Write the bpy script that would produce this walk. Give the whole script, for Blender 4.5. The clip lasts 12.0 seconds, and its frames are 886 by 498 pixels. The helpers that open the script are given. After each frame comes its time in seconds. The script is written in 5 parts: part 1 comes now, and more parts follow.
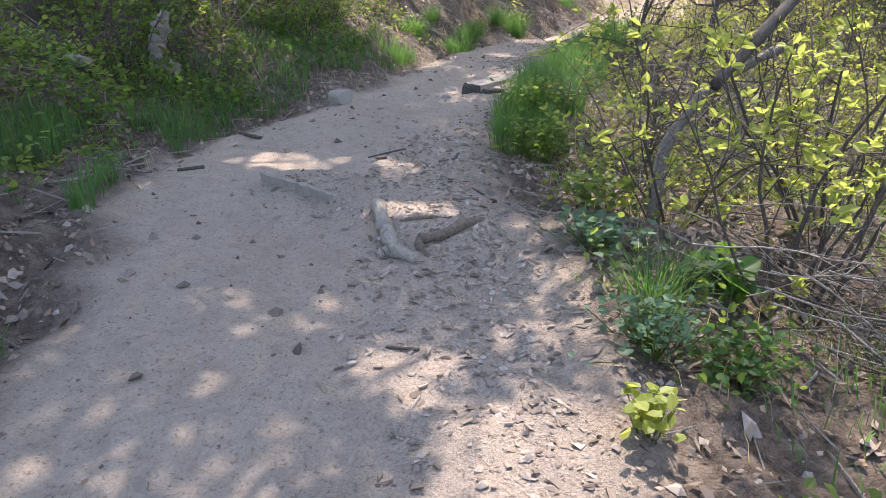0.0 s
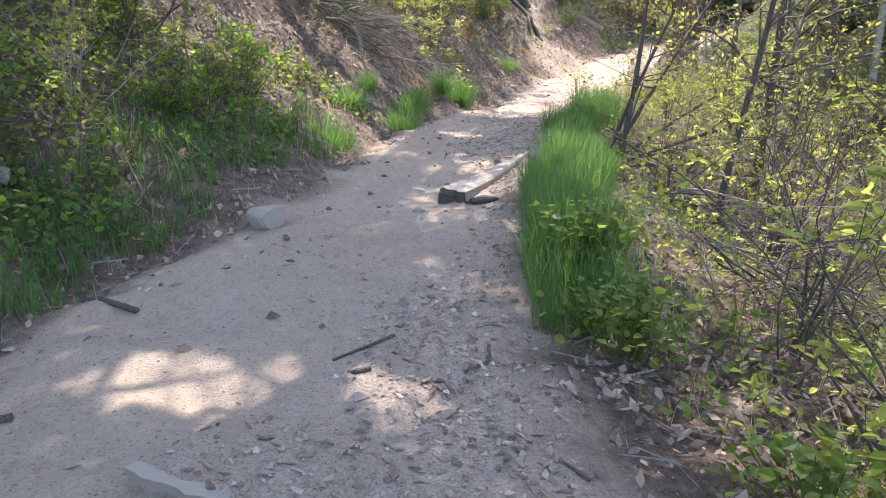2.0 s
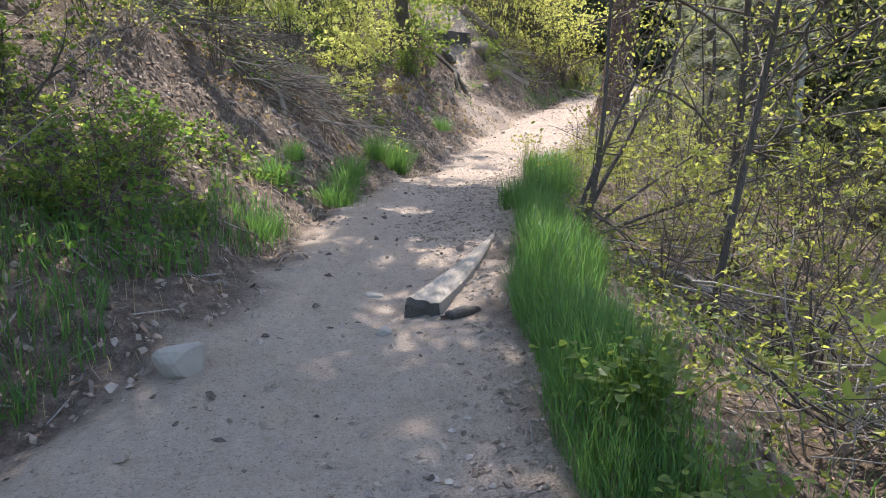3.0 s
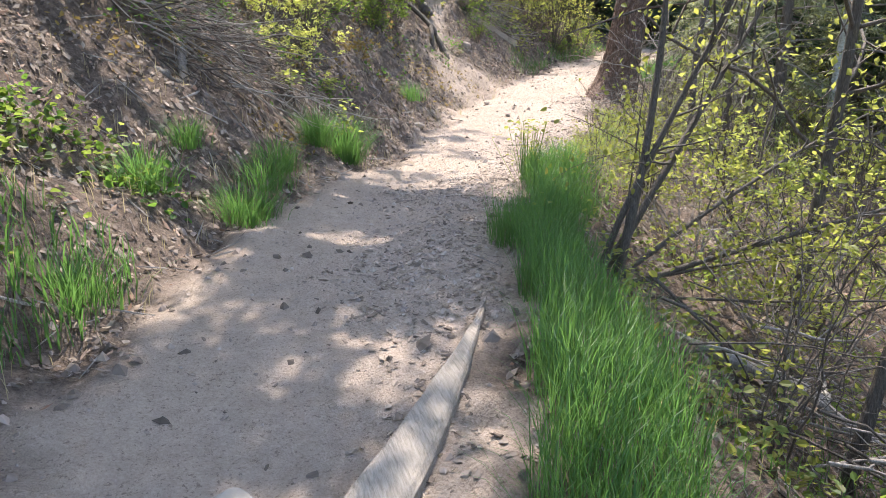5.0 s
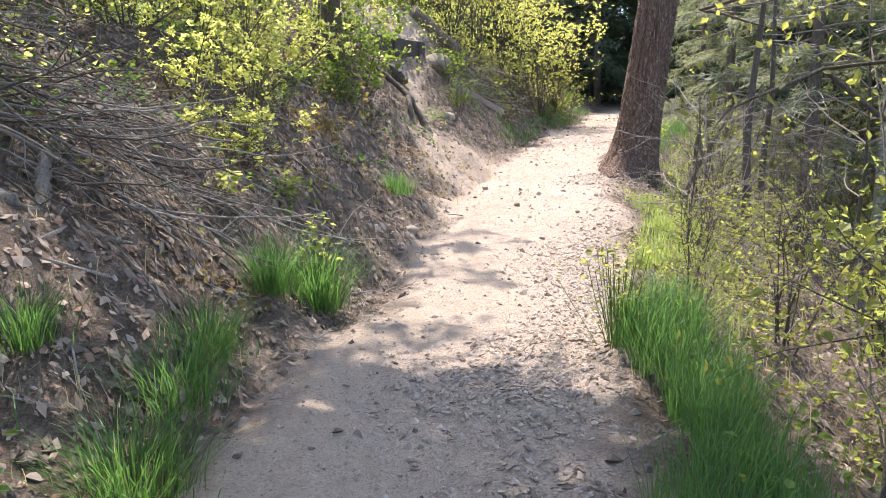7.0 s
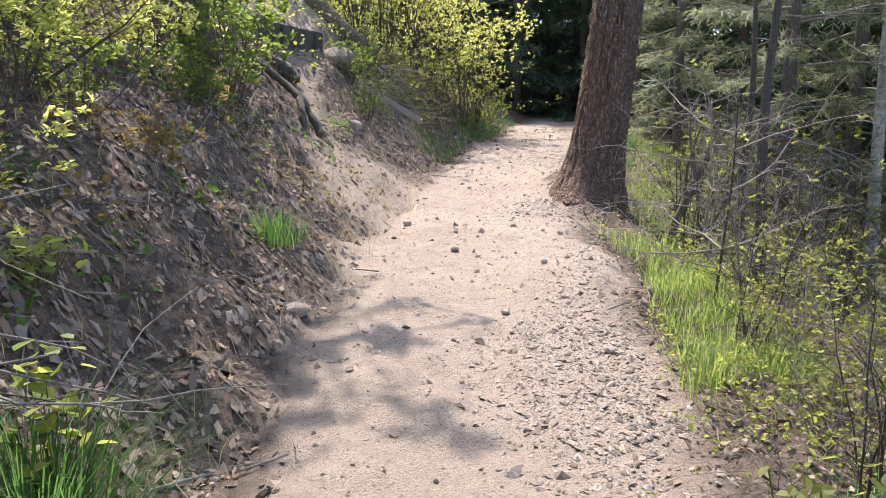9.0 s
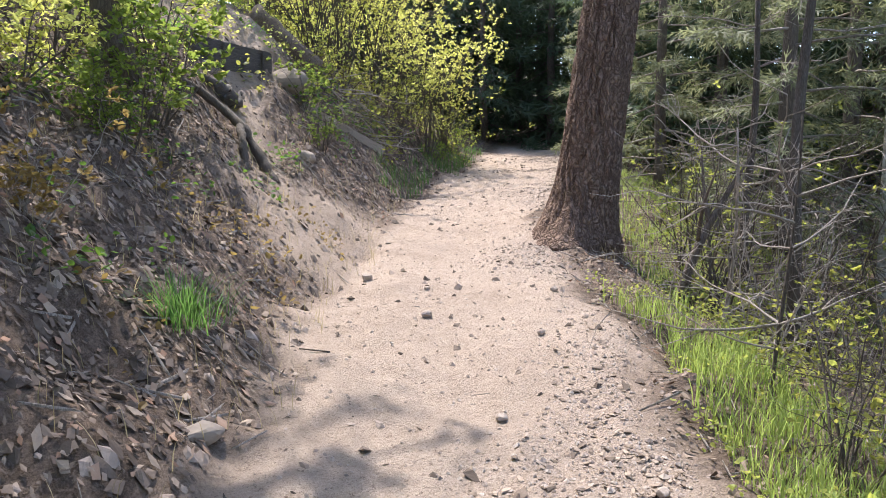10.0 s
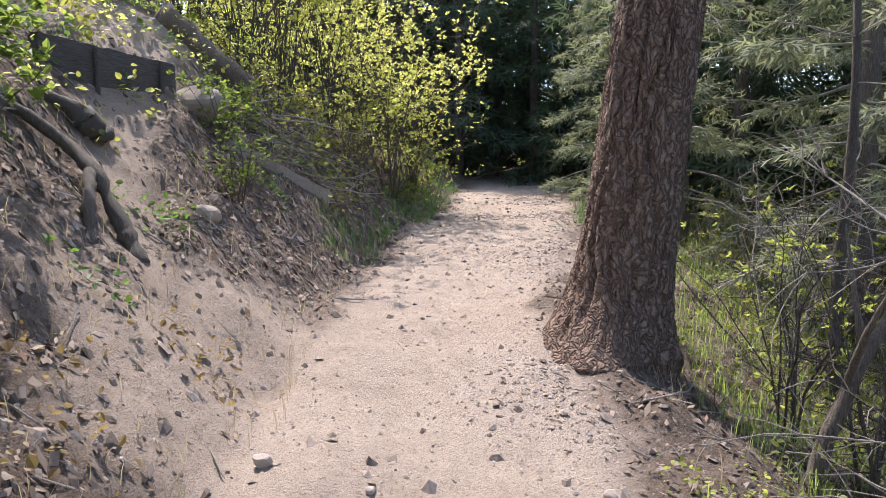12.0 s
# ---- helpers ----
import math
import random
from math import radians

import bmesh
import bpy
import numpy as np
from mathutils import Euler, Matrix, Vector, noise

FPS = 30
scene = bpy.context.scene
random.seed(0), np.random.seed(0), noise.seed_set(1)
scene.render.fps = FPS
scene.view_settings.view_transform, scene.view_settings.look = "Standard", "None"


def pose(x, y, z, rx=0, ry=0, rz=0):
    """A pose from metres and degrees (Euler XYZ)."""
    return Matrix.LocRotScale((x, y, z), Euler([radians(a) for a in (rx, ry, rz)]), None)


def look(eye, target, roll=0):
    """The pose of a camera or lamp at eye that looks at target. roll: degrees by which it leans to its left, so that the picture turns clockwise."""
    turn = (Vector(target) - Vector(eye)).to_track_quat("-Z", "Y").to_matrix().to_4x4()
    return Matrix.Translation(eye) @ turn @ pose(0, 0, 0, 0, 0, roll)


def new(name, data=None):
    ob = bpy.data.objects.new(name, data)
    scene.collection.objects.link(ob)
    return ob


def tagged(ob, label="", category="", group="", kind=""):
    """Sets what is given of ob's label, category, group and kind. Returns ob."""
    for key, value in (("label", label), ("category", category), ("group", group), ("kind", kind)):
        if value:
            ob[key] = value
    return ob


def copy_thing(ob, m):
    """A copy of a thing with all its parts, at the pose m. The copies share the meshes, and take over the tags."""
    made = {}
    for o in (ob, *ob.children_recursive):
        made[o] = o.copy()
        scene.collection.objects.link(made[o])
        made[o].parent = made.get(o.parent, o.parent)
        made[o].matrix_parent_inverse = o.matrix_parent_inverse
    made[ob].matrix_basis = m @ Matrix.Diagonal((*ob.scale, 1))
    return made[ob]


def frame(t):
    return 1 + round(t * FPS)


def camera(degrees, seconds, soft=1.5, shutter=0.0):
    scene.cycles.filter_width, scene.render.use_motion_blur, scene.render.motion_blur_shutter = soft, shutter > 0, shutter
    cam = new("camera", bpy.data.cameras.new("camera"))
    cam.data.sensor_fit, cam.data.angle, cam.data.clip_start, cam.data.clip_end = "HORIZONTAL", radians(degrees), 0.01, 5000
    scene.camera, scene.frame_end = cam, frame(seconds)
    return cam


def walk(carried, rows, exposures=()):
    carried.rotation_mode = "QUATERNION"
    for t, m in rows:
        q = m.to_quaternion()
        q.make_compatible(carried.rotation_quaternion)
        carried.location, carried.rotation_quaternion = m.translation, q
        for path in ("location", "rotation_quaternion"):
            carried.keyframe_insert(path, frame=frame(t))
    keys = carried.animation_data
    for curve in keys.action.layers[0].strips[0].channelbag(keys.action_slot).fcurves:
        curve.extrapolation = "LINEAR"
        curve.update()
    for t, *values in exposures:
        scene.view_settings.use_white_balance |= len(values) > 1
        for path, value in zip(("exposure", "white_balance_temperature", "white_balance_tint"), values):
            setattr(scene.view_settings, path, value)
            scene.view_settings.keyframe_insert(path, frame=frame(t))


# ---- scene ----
cam = camera(65.2, 12.0, soft=0.85)
PATH = [
    (0, (0.1, 0.199, 1.457), (0.067, 2.088, 0.801), -1.9),
    (0.5, (-0.079, 0.804, 1.518), (-0.054, 2.693, 0.864), -2.3),
    (1, (-0.105, 1.439, 1.513), (-0.025, 3.334, 0.878), -2.2),
    (1.5, (-0.273, 2.023, 1.528), (-0.135, 3.922, 0.915), -1.8),
    (2, (-0.413, 2.619, 1.649), (-0.166, 4.531, 1.119), -1.1),
    (2.5, (-0.472, 3.224, 1.737), (-0.098, 5.14, 1.305), -1.1),
    (3, (-0.551, 3.829, 1.827), (-0.06, 5.725, 1.424), -1.6),
    (3.2, (-0.523, 4.04, 1.817), (0.006, 5.926, 1.415), -1.7),
    (4.8, (0.144, 6.053, 1.961), (0.721, 7.895, 1.439), 0.9),
    (5, (0.187, 6.289, 1.947), (0.749, 8.136, 1.424), 0.8),
    (5.5, (0.287, 6.9, 2.007), (0.81, 8.76, 1.49), 1.2),
    (6, (0.411, 7.557, 2.069), (0.929, 9.433, 1.608), 0.5),
    (6.5, (0.388, 8.237, 2.072), (0.978, 10.108, 1.683), -0.4),
    (7, (0.521, 8.872, 2.145), (1.201, 10.719, 1.789), -1.0),
    (7.2, (0.596, 9.129, 2.198), (1.3, 10.963, 1.822), -0.9),
    (8.8, (1.368, 11.092, 2.115), (2.26, 12.852, 1.785), -0.8),
    (9, (1.473, 11.384, 2.135), (2.397, 13.127, 1.808), -0.8),
    (9.5, (1.742, 11.919, 2.177), (2.724, 13.635, 1.875), -0.8),
    (10, (2.018, 12.5, 2.21), (3.043, 14.199, 1.955), -0.8),
    (10.5, (2.328, 13.059, 2.291), (3.393, 14.739, 2.086), -1.1),
    (11, (2.693, 13.586, 2.374), (3.796, 15.244, 2.181), -0.8),
    (11.5, (2.986, 14.166, 2.42), (4.114, 15.807, 2.234), -0.6),
    (12, (3.405, 14.679, 2.488), (4.503, 16.34, 2.303), -0.3),
]
walk(cam, [(t, look(eye, target, roll)) for t, eye, target, roll in PATH], exposures=[(0, 2.18, 6950, 15), (1, 2.25, 6700, 16), (2, 2.45, 6900, 15), (2.5, 2.3, 6900, 14), (3, 2.0, 6700, 12), (3.2, 2.0, 6700, 12), (4.8, 2.25, 6750, 12), (5.5, 2.25, 6800, 13), (6, 2.4, 6800, 13), (7, 2.3, 6800, 13), (9, 1.95, 6600, 13), (11, 1.85, 6600, 14), (12, 1.78, 6500, 15)])

# ---- world and sun ----
SUN_AZ = math.atan2(0.15, 0.99)          # the sun stands ahead, along the trail
SUN_EL = radians(61)
to_sun = Vector((math.sin(SUN_AZ) * math.cos(SUN_EL), math.cos(SUN_AZ) * math.cos(SUN_EL), math.sin(SUN_EL)))
world = bpy.data.worlds.new("world")
scene.world = world
world.use_nodes = True
wn = world.node_tree.nodes
sky = wn.new("ShaderNodeTexSky")
sky.sky_type = "NISHITA"
sky.sun_disc = False
sky.sun_elevation = SUN_EL
sky.sun_rotation = SUN_AZ
world.node_tree.links.new(sky.outputs[0], wn["Background"].inputs[0])
wn["Background"].inputs[1].default_value = 0.15
sun = new("sun", bpy.data.lights.new("sun", "SUN"))
sun.data.energy = 2.5
sun.data.angle = radians(0.53)
sun.data.color = (1.0, 0.95, 0.87)
sun.matrix_world = look((0, 0, 30), Vector((0, 0, 30)) - to_sun)


# ---- materials ----
def material(name):
    m = bpy.data.materials.new(name)
    m.use_nodes = True
    nt = m.node_tree
    return m, nt, nt.nodes["Principled BSDF"]


def link(nt, a, b):
    nt.links.new(a, b)


def node(nt, kind, **values):
    n = nt.nodes.new(kind)
    for k, v in values.items():
        n.inputs[k.replace("_", " ")].default_value = v
    return n


def noise_tex(nt, scale, detail=4.0, rough=0.6, stretch=None):
    co = nt.nodes.new("ShaderNodeTexCoord")
    n = node(nt, "ShaderNodeTexNoise", Scale=scale, Detail=detail, Roughness=rough)
    if stretch:
        mp = nt.nodes.new("ShaderNodeMapping")
        mp.inputs["Scale"].default_value = stretch
        link(nt, co.outputs["Object"], mp.inputs["Vector"])
        link(nt, mp.outputs[0], n.inputs["Vector"])
    else:
        link(nt, co.outputs["Object"], n.inputs["Vector"])
    return n.outputs["Fac"]


def ramp(nt, fac, stops):
    r = nt.nodes.new("ShaderNodeValToRGB")
    el = r.color_ramp.elements
    while len(el) < len(stops):
        el.new(0.5)
    for e, (p, c) in zip(el, stops):
        e.position, e.color = p, (*c, 1)
    link(nt, fac, r.inputs[0])
    return r.outputs[0]


def mix(nt, fac, a, b, how="MIX"):
    m = nt.nodes.new("ShaderNodeMix")
    m.data_type, m.blend_type = "RGBA", how
    for sock, v in ((m.inputs[0], fac), (m.inputs[6], a), (m.inputs[7], b)):
        if hasattr(v, "is_linked"):
            link(nt, v, sock)
        elif isinstance(v, tuple):
            sock.default_value = (*v, 1)
        else:
            sock.default_value = v
    return m.outputs[2]


def bump(nt, bsdf, height, strength, dist):
    b = node(nt, "ShaderNodeBump", Strength=strength, Distance=dist)
    link(nt, height, b.inputs["Height"])
    link(nt, b.outputs[0], bsdf.inputs["Normal"])


def leaf_material(name, dark, mid, light, through_light, rough=0.5, share=0.55):
    """Thin foliage: each leaf takes its own tint, and light passes through it."""
    m, nt, b = material(name)
    geo = nt.nodes.new("ShaderNodeNewGeometry")
    col = ramp(nt, geo.outputs["Random Per Island"], [(0.0, dark), (0.5, mid), (1.0, light)])
    col = mix(nt, noise_tex(nt, 3.0), col, mix(nt, 0.5, col, dark), "MIX")
    link(nt, col, b.inputs["Base Color"])
    b.inputs["Roughness"].default_value = rough
    b.inputs["Specular IOR Level"].default_value = 0.35
    tr = nt.nodes.new("ShaderNodeBsdfTranslucent")
    link(nt, mix(nt, 0.6, col, through_light), tr.inputs[0])
    sh = nt.nodes.new("ShaderNodeMixShader")
    sh.inputs[0].default_value = share
    link(nt, b.outputs[0], sh.inputs[1])
    link(nt, tr.outputs[0], sh.inputs[2])
    link(nt, sh.outputs[0], nt.nodes["Material Output"].inputs[0])
    return m


def island_material(name, cols, rough=0.85, grain=40.0):
    m, nt, b = material(name)
    geo = nt.nodes.new("ShaderNodeNewGeometry")
    n = len(cols) - 1
    col = ramp(nt, geo.outputs["Random Per Island"], [(i / n, c) for i, c in enumerate(cols)])
    g = noise_tex(nt, grain)
    col = mix(nt, g, mix(nt, 1.0, col, (0.72, 0.7, 0.68), "MULTIPLY"), col)
    link(nt, col, b.inputs["Base Color"])
    b.inputs["Roughness"].default_value = rough
    bump(nt, b, g, 0.5, 0.01)
    return m


def wood_material(name, a, b_, c, scale=18.0, stretch=(6, 6, 0.7), rough=0.85, depth=0.02):
    m, nt, b = material(name)
    g = noise_tex(nt, scale, 6, 0.65, stretch)
    w = noise_tex(nt, 2.2, 3)
    col = ramp(nt, g, [(0.3, a), (0.5, b_), (0.72, c)])
    col = mix(nt, w, mix(nt, 1.0, col, (0.7, 0.68, 0.66), "MULTIPLY"), col)
    link(nt, col, b.inputs["Base Color"])
    b.inputs["Roughness"].default_value = rough
    bump(nt, b, g, 0.8, depth)
    return m


def ground_material():
    m, nt, b = material("trail_earth_and_leaf_soil")
    at = nt.nodes.new("ShaderNodeAttribute")
    at.attribute_name = "worn"
    grit_at = nt.nodes.new("ShaderNodeAttribute")
    grit_at.attribute_name = "grit"
    big = noise_tex(nt, 1.3, 5)
    mid = noise_tex(nt, 11.0, 6, 0.7)
    fine = noise_tex(nt, 85.0, 5, 0.7)
    dirt = ramp(nt, big, [(0.3, (0.33, 0.256, 0.206)), (0.5, (0.42, 0.332, 0.272)), (0.7, (0.49, 0.4, 0.335))])
    dirt = mix(nt, 0.55, dirt, ramp(nt, mid, [(0.3, (0.26, 0.2, 0.16)), (0.55, (0.43, 0.342, 0.282)), (0.75, (0.52, 0.425, 0.365))]))
    dirt = mix(nt, 0.3, dirt, ramp(nt, fine, [(0.35, (0.25, 0.19, 0.15)), (0.6, (0.55, 0.45, 0.37))]))
    gritty = mix(nt, 0.5, dirt, ramp(nt, fine, [(0.35, (0.2, 0.15, 0.125)), (0.5, (0.4, 0.32, 0.27)), (0.68, (0.55, 0.47, 0.41))]))
    dirt = mix(nt, grit_at.outputs["Fac"], dirt, gritty)
    speck = noise_tex(nt, 48.0, 3, 0.8)
    dirt = mix(nt, ramp(nt, speck, [(0.56, (0, 0, 0)), (0.66, (0.75, 0.75, 0.75))]), dirt, (0.17, 0.125, 0.1))
    pale = noise_tex(nt, 23.0, 5, 0.8)
    dirt = mix(nt, ramp(nt, pale, [(0.55, (0, 0, 0)), (0.7, (0.3, 0.3, 0.3))]), dirt, (0.54, 0.455, 0.39))
    soil = ramp(nt, mid, [(0.35, (0.045, 0.032, 0.026)), (0.5, (0.13, 0.095, 0.076)), (0.66, (0.28, 0.21, 0.168))])
    soil = mix(nt, 0.4, soil, ramp(nt, fine, [(0.35, (0.05, 0.037, 0.03)), (0.65, (0.27, 0.205, 0.165))]))
    link(nt, mix(nt, at.outputs["Fac"], soil, dirt), b.inputs["Base Color"])
    b.inputs["Roughness"].default_value = 0.95
    b.inputs["Specular IOR Level"].default_value = 0.2
    clod = noise_tex(nt, 32.0, 5, 0.75)
    h = mix(nt, 0.5, mix(nt, 0.5, mid, clod), fine)
    bump(nt, b, h, 1.0, 0.05)
    return m


def bark_material():
    m, nt, b = material("furrowed_pine_bark")
    co = nt.nodes.new("ShaderNodeTexCoord")
    mp = nt.nodes.new("ShaderNodeMapping")
    mp.inputs["Scale"].default_value = (1.0, 1.0, 0.2)
    wob = node(nt, "ShaderNodeTexNoise", Scale=7.0, Detail=3.0)
    link(nt, co.outputs["Object"], wob.inputs["Vector"])
    add = nt.nodes.new("ShaderNodeVectorMath")
    add.operation = "MULTIPLY_ADD"
    add.inputs[1].default_value = (0.22, 0.22, 0.22)
    link(nt, wob.outputs["Color"], add.inputs[0])
    link(nt, co.outputs["Object"], add.inputs[2])
    link(nt, add.outputs[0], mp.inputs["Vector"])
    vo = node(nt, "ShaderNodeTexVoronoi", Scale=24.0)
    vo.feature = "DISTANCE_TO_EDGE"
    link(nt, mp.outputs[0], vo.inputs["Vector"])
    crack = ramp(nt, vo.outputs["Distance"], [(0.0, (0.1, 0.1, 0.1)), (0.1, (0.5, 0.5, 0.5)), (0.45, (1, 1, 1))])
    g = noise_tex(nt, 9.0, 6, 0.65, (5, 5, 1.1))
    f = noise_tex(nt, 60.0, 4)
    plate = ramp(nt, g, [(0.3, (0.14, 0.092, 0.072)), (0.5, (0.26, 0.175, 0.136)), (0.7, (0.38, 0.272, 0.213))])
    plate = mix(nt, 0.35, plate, ramp(nt, f, [(0.35, (0.11, 0.075, 0.06)), (0.65, (0.42, 0.31, 0.25))]))
    link(nt, mix(nt, crack, (0.11, 0.072, 0.057), plate), b.inputs["Base Color"])
    b.inputs["Roughness"].default_value = 0.92
    b.inputs["Specular IOR Level"].default_value = 0.2
    bump(nt, b, mix(nt, 0.35, crack, mix(nt, 0.5, g, f)), 1.0, 0.05)
    return m


M_GROUND = ground_material()
M_BARK = bark_material()
M_BARK_GREY = wood_material("grey_brown_bark", (0.07, 0.055, 0.045), (0.15, 0.12, 0.1), (0.25, 0.21, 0.18))
M_ASPEN = wood_material("pale_aspen_bark", (0.18, 0.17, 0.14), (0.42, 0.41, 0.35), (0.55, 0.54, 0.48), 9.0, (2, 2, 3))
M_STEM = wood_material("dark_shrub_bark", (0.05, 0.04, 0.035), (0.11, 0.09, 0.075), (0.2, 0.165, 0.14), 30.0)
M_STEM_PALE = wood_material("weathered_dead_wood", (0.2, 0.175, 0.155), (0.34, 0.3, 0.27), (0.5, 0.45, 0.41), 30.0)
M_ROOT = wood_material("brown_root_bark", (0.09, 0.065, 0.05), (0.2, 0.15, 0.115), (0.32, 0.25, 0.2), 25.0, (4, 4, 2))
M_ROOT_GREY = wood_material("grey_root_bark", (0.1, 0.085, 0.072), (0.22, 0.19, 0.165), (0.36, 0.32, 0.285), 22.0, (4, 4, 2))
M_ROOT_WORN = wood_material("worn_dusty_root", (0.25, 0.2, 0.165), (0.4, 0.335, 0.28), (0.5, 0.425, 0.36), 25.0, (3, 3, 3))
M_TIMBER = wood_material("weathered_timber", (0.26, 0.22, 0.185), (0.4, 0.345, 0.295), (0.5, 0.44, 0.385), 14.0, (9, 0.7, 9))
M_TIMBER_DARK = wood_material("dark_split_timber", (0.05, 0.045, 0.04), (0.1, 0.088, 0.078), (0.17, 0.15, 0.135), 14.0, (9, 0.7, 9))
M_STONE = island_material("grey_sandstone", [(0.26, 0.23, 0.2), (0.32, 0.285, 0.25), (0.36, 0.325, 0.285)], 0.9, 16.0)
M_CLOD = island_material("crumbled_soil", [(0.1, 0.075, 0.06), (0.18, 0.14, 0.115), (0.28, 0.22, 0.185), (0.4, 0.325, 0.28)], 0.95, 60.0)
M_CLOD_DARK = island_material("root_bound_soil", [(0.07, 0.052, 0.042), (0.12, 0.092, 0.075), (0.2, 0.155, 0.13)], 0.95, 60.0)
M_BOULDER = island_material("tan_boulder", [(0.3, 0.245, 0.2), (0.36, 0.3, 0.25)], 0.9, 14.0)
M_PEBBLE = island_material("trail_gravel", [(0.26, 0.21, 0.185), (0.36, 0.295, 0.255), (0.43, 0.36, 0.315), (0.52, 0.45, 0.4)], 0.9, 60.0)
M_CHIP = island_material("bark_chips", [(0.14, 0.105, 0.085), (0.22, 0.17, 0.135), (0.3, 0.235, 0.19), (0.42, 0.34, 0.28)], 0.9, 50.0)
M_LITTER = island_material("dry_leaf_litter", [(0.06, 0.042, 0.034), (0.13, 0.095, 0.075), (0.2, 0.15, 0.12), (0.34, 0.27, 0.215), (0.26, 0.14, 0.09)], 0.8, 30.0)
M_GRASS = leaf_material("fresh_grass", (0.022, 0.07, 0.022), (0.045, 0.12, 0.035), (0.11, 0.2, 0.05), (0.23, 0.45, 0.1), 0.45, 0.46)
# lit counterpart of M_GRASS: the sun's brightness is part of the colour
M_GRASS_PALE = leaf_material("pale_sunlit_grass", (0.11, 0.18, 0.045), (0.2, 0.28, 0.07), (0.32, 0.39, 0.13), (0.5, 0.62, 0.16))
M_GRASS_DRY = leaf_material("dry_grass", (0.25, 0.2, 0.12), (0.38, 0.32, 0.2), (0.5, 0.44, 0.3), (0.5, 0.42, 0.2))
M_LEAF_BRIGHT = leaf_material("spring_yellow_green_leaf", (0.12, 0.17, 0.035), (0.24, 0.29, 0.06), (0.38, 0.4, 0.11), (0.66, 0.7, 0.16), 0.5, 0.55)
# brighter copy of the yellow-green leaf, with sunlight put into its colour
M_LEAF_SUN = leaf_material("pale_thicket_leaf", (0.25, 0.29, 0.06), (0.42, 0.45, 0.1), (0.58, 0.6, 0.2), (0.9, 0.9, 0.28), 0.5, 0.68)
M_LEAF = leaf_material("spring_green_leaf", (0.035, 0.075, 0.018), (0.085, 0.15, 0.034), (0.19, 0.26, 0.06), (0.4, 0.5, 0.09))
M_LEAF_DEEP = leaf_material("broad_green_leaf", (0.03, 0.085, 0.025), (0.05, 0.13, 0.035), (0.1, 0.19, 0.045), (0.25, 0.42, 0.06))
M_LEAF_OLIVE = leaf_material("olive_leaf", (0.08, 0.1, 0.028), (0.16, 0.18, 0.05), (0.26, 0.28, 0.09), (0.62, 0.62, 0.13))
M_LEAF_RUST = leaf_material("rust_brown_leaf", (0.13, 0.08, 0.035), (0.22, 0.145, 0.055), (0.28, 0.22, 0.08), (0.4, 0.3, 0.1))
M_LEAF_BLUE = leaf_material("blue_green_herb_leaf", (0.06, 0.13, 0.075), (0.1, 0.19, 0.115), (0.16, 0.26, 0.16), (0.25, 0.4, 0.2))
M_NEEDLE = leaf_material("fir_needles", (0.035, 0.06, 0.035), (0.065, 0.1, 0.06), (0.12, 0.165, 0.1), (0.2, 0.27, 0.12), 0.6, 0.35)
M_NEEDLE_GREY = leaf_material("grey_green_needles", (0.08, 0.1, 0.06), (0.16, 0.18, 0.11), (0.28, 0.3, 0.19), (0.46, 0.5, 0.25), 0.6, 0.42)


# ---- mesh helpers ----
def mesh_from(name, verts, faces, mat, smooth=False):
    me = bpy.data.meshes.new(name)
    me.from_pydata(np.asarray(verts).tolist(), [], faces if isinstance(faces, list) else faces.tolist())
    me.materials.append(mat)
    if smooth:
        me.shade_smooth()
    return me


def part(name, me, parent, label=""):
    ob = new(name, me)
    ob.parent = parent
    return tagged(ob, label)


def thing(name, label, category, group="", at=(0, 0, 0), turn=0.0, size=1.0):
    ob = new(name)
    ob.empty_display_size = 0.1
    ob.location, ob.rotation_euler, ob.scale = at, (0, 0, turn), (size, size, size)
    return tagged(ob, label, category, group)


def solo(name, me, label, category, group="", at=(0, 0, 0), turn=0.0, kind=""):
    ob = new(name, me)
    ob.location, ob.rotation_euler = at, (0, 0, turn)
    return tagged(ob, label, category, group, kind)


class Soup:
    """Collects vertices and faces of one mesh."""

    def __init__(self):
        self.v, self.f, self.n = [], [], 0

    def add(self, verts, faces):
        verts = np.asarray(verts, float)
        self.v.append(verts)
        self.f += [[i + self.n for i in q] for q in faces]
        self.n += len(verts)

    def add_many(self, verts, faces):
        """verts (k, m, 3): k copies of an m-vertex piece with the same faces."""
        k, m, _ = verts.shape
        self.v.append(verts.reshape(-1, 3))
        base = (np.arange(k) * m + self.n)[:, None]
        for q in faces:
            self.f += (base + np.array(q)[None]).tolist()
        self.n += k * m

    def mesh(self, name, mat, smooth=False):
        return mesh_from(name, np.concatenate(self.v) if self.v else np.zeros((0, 3)), self.f, mat, smooth)


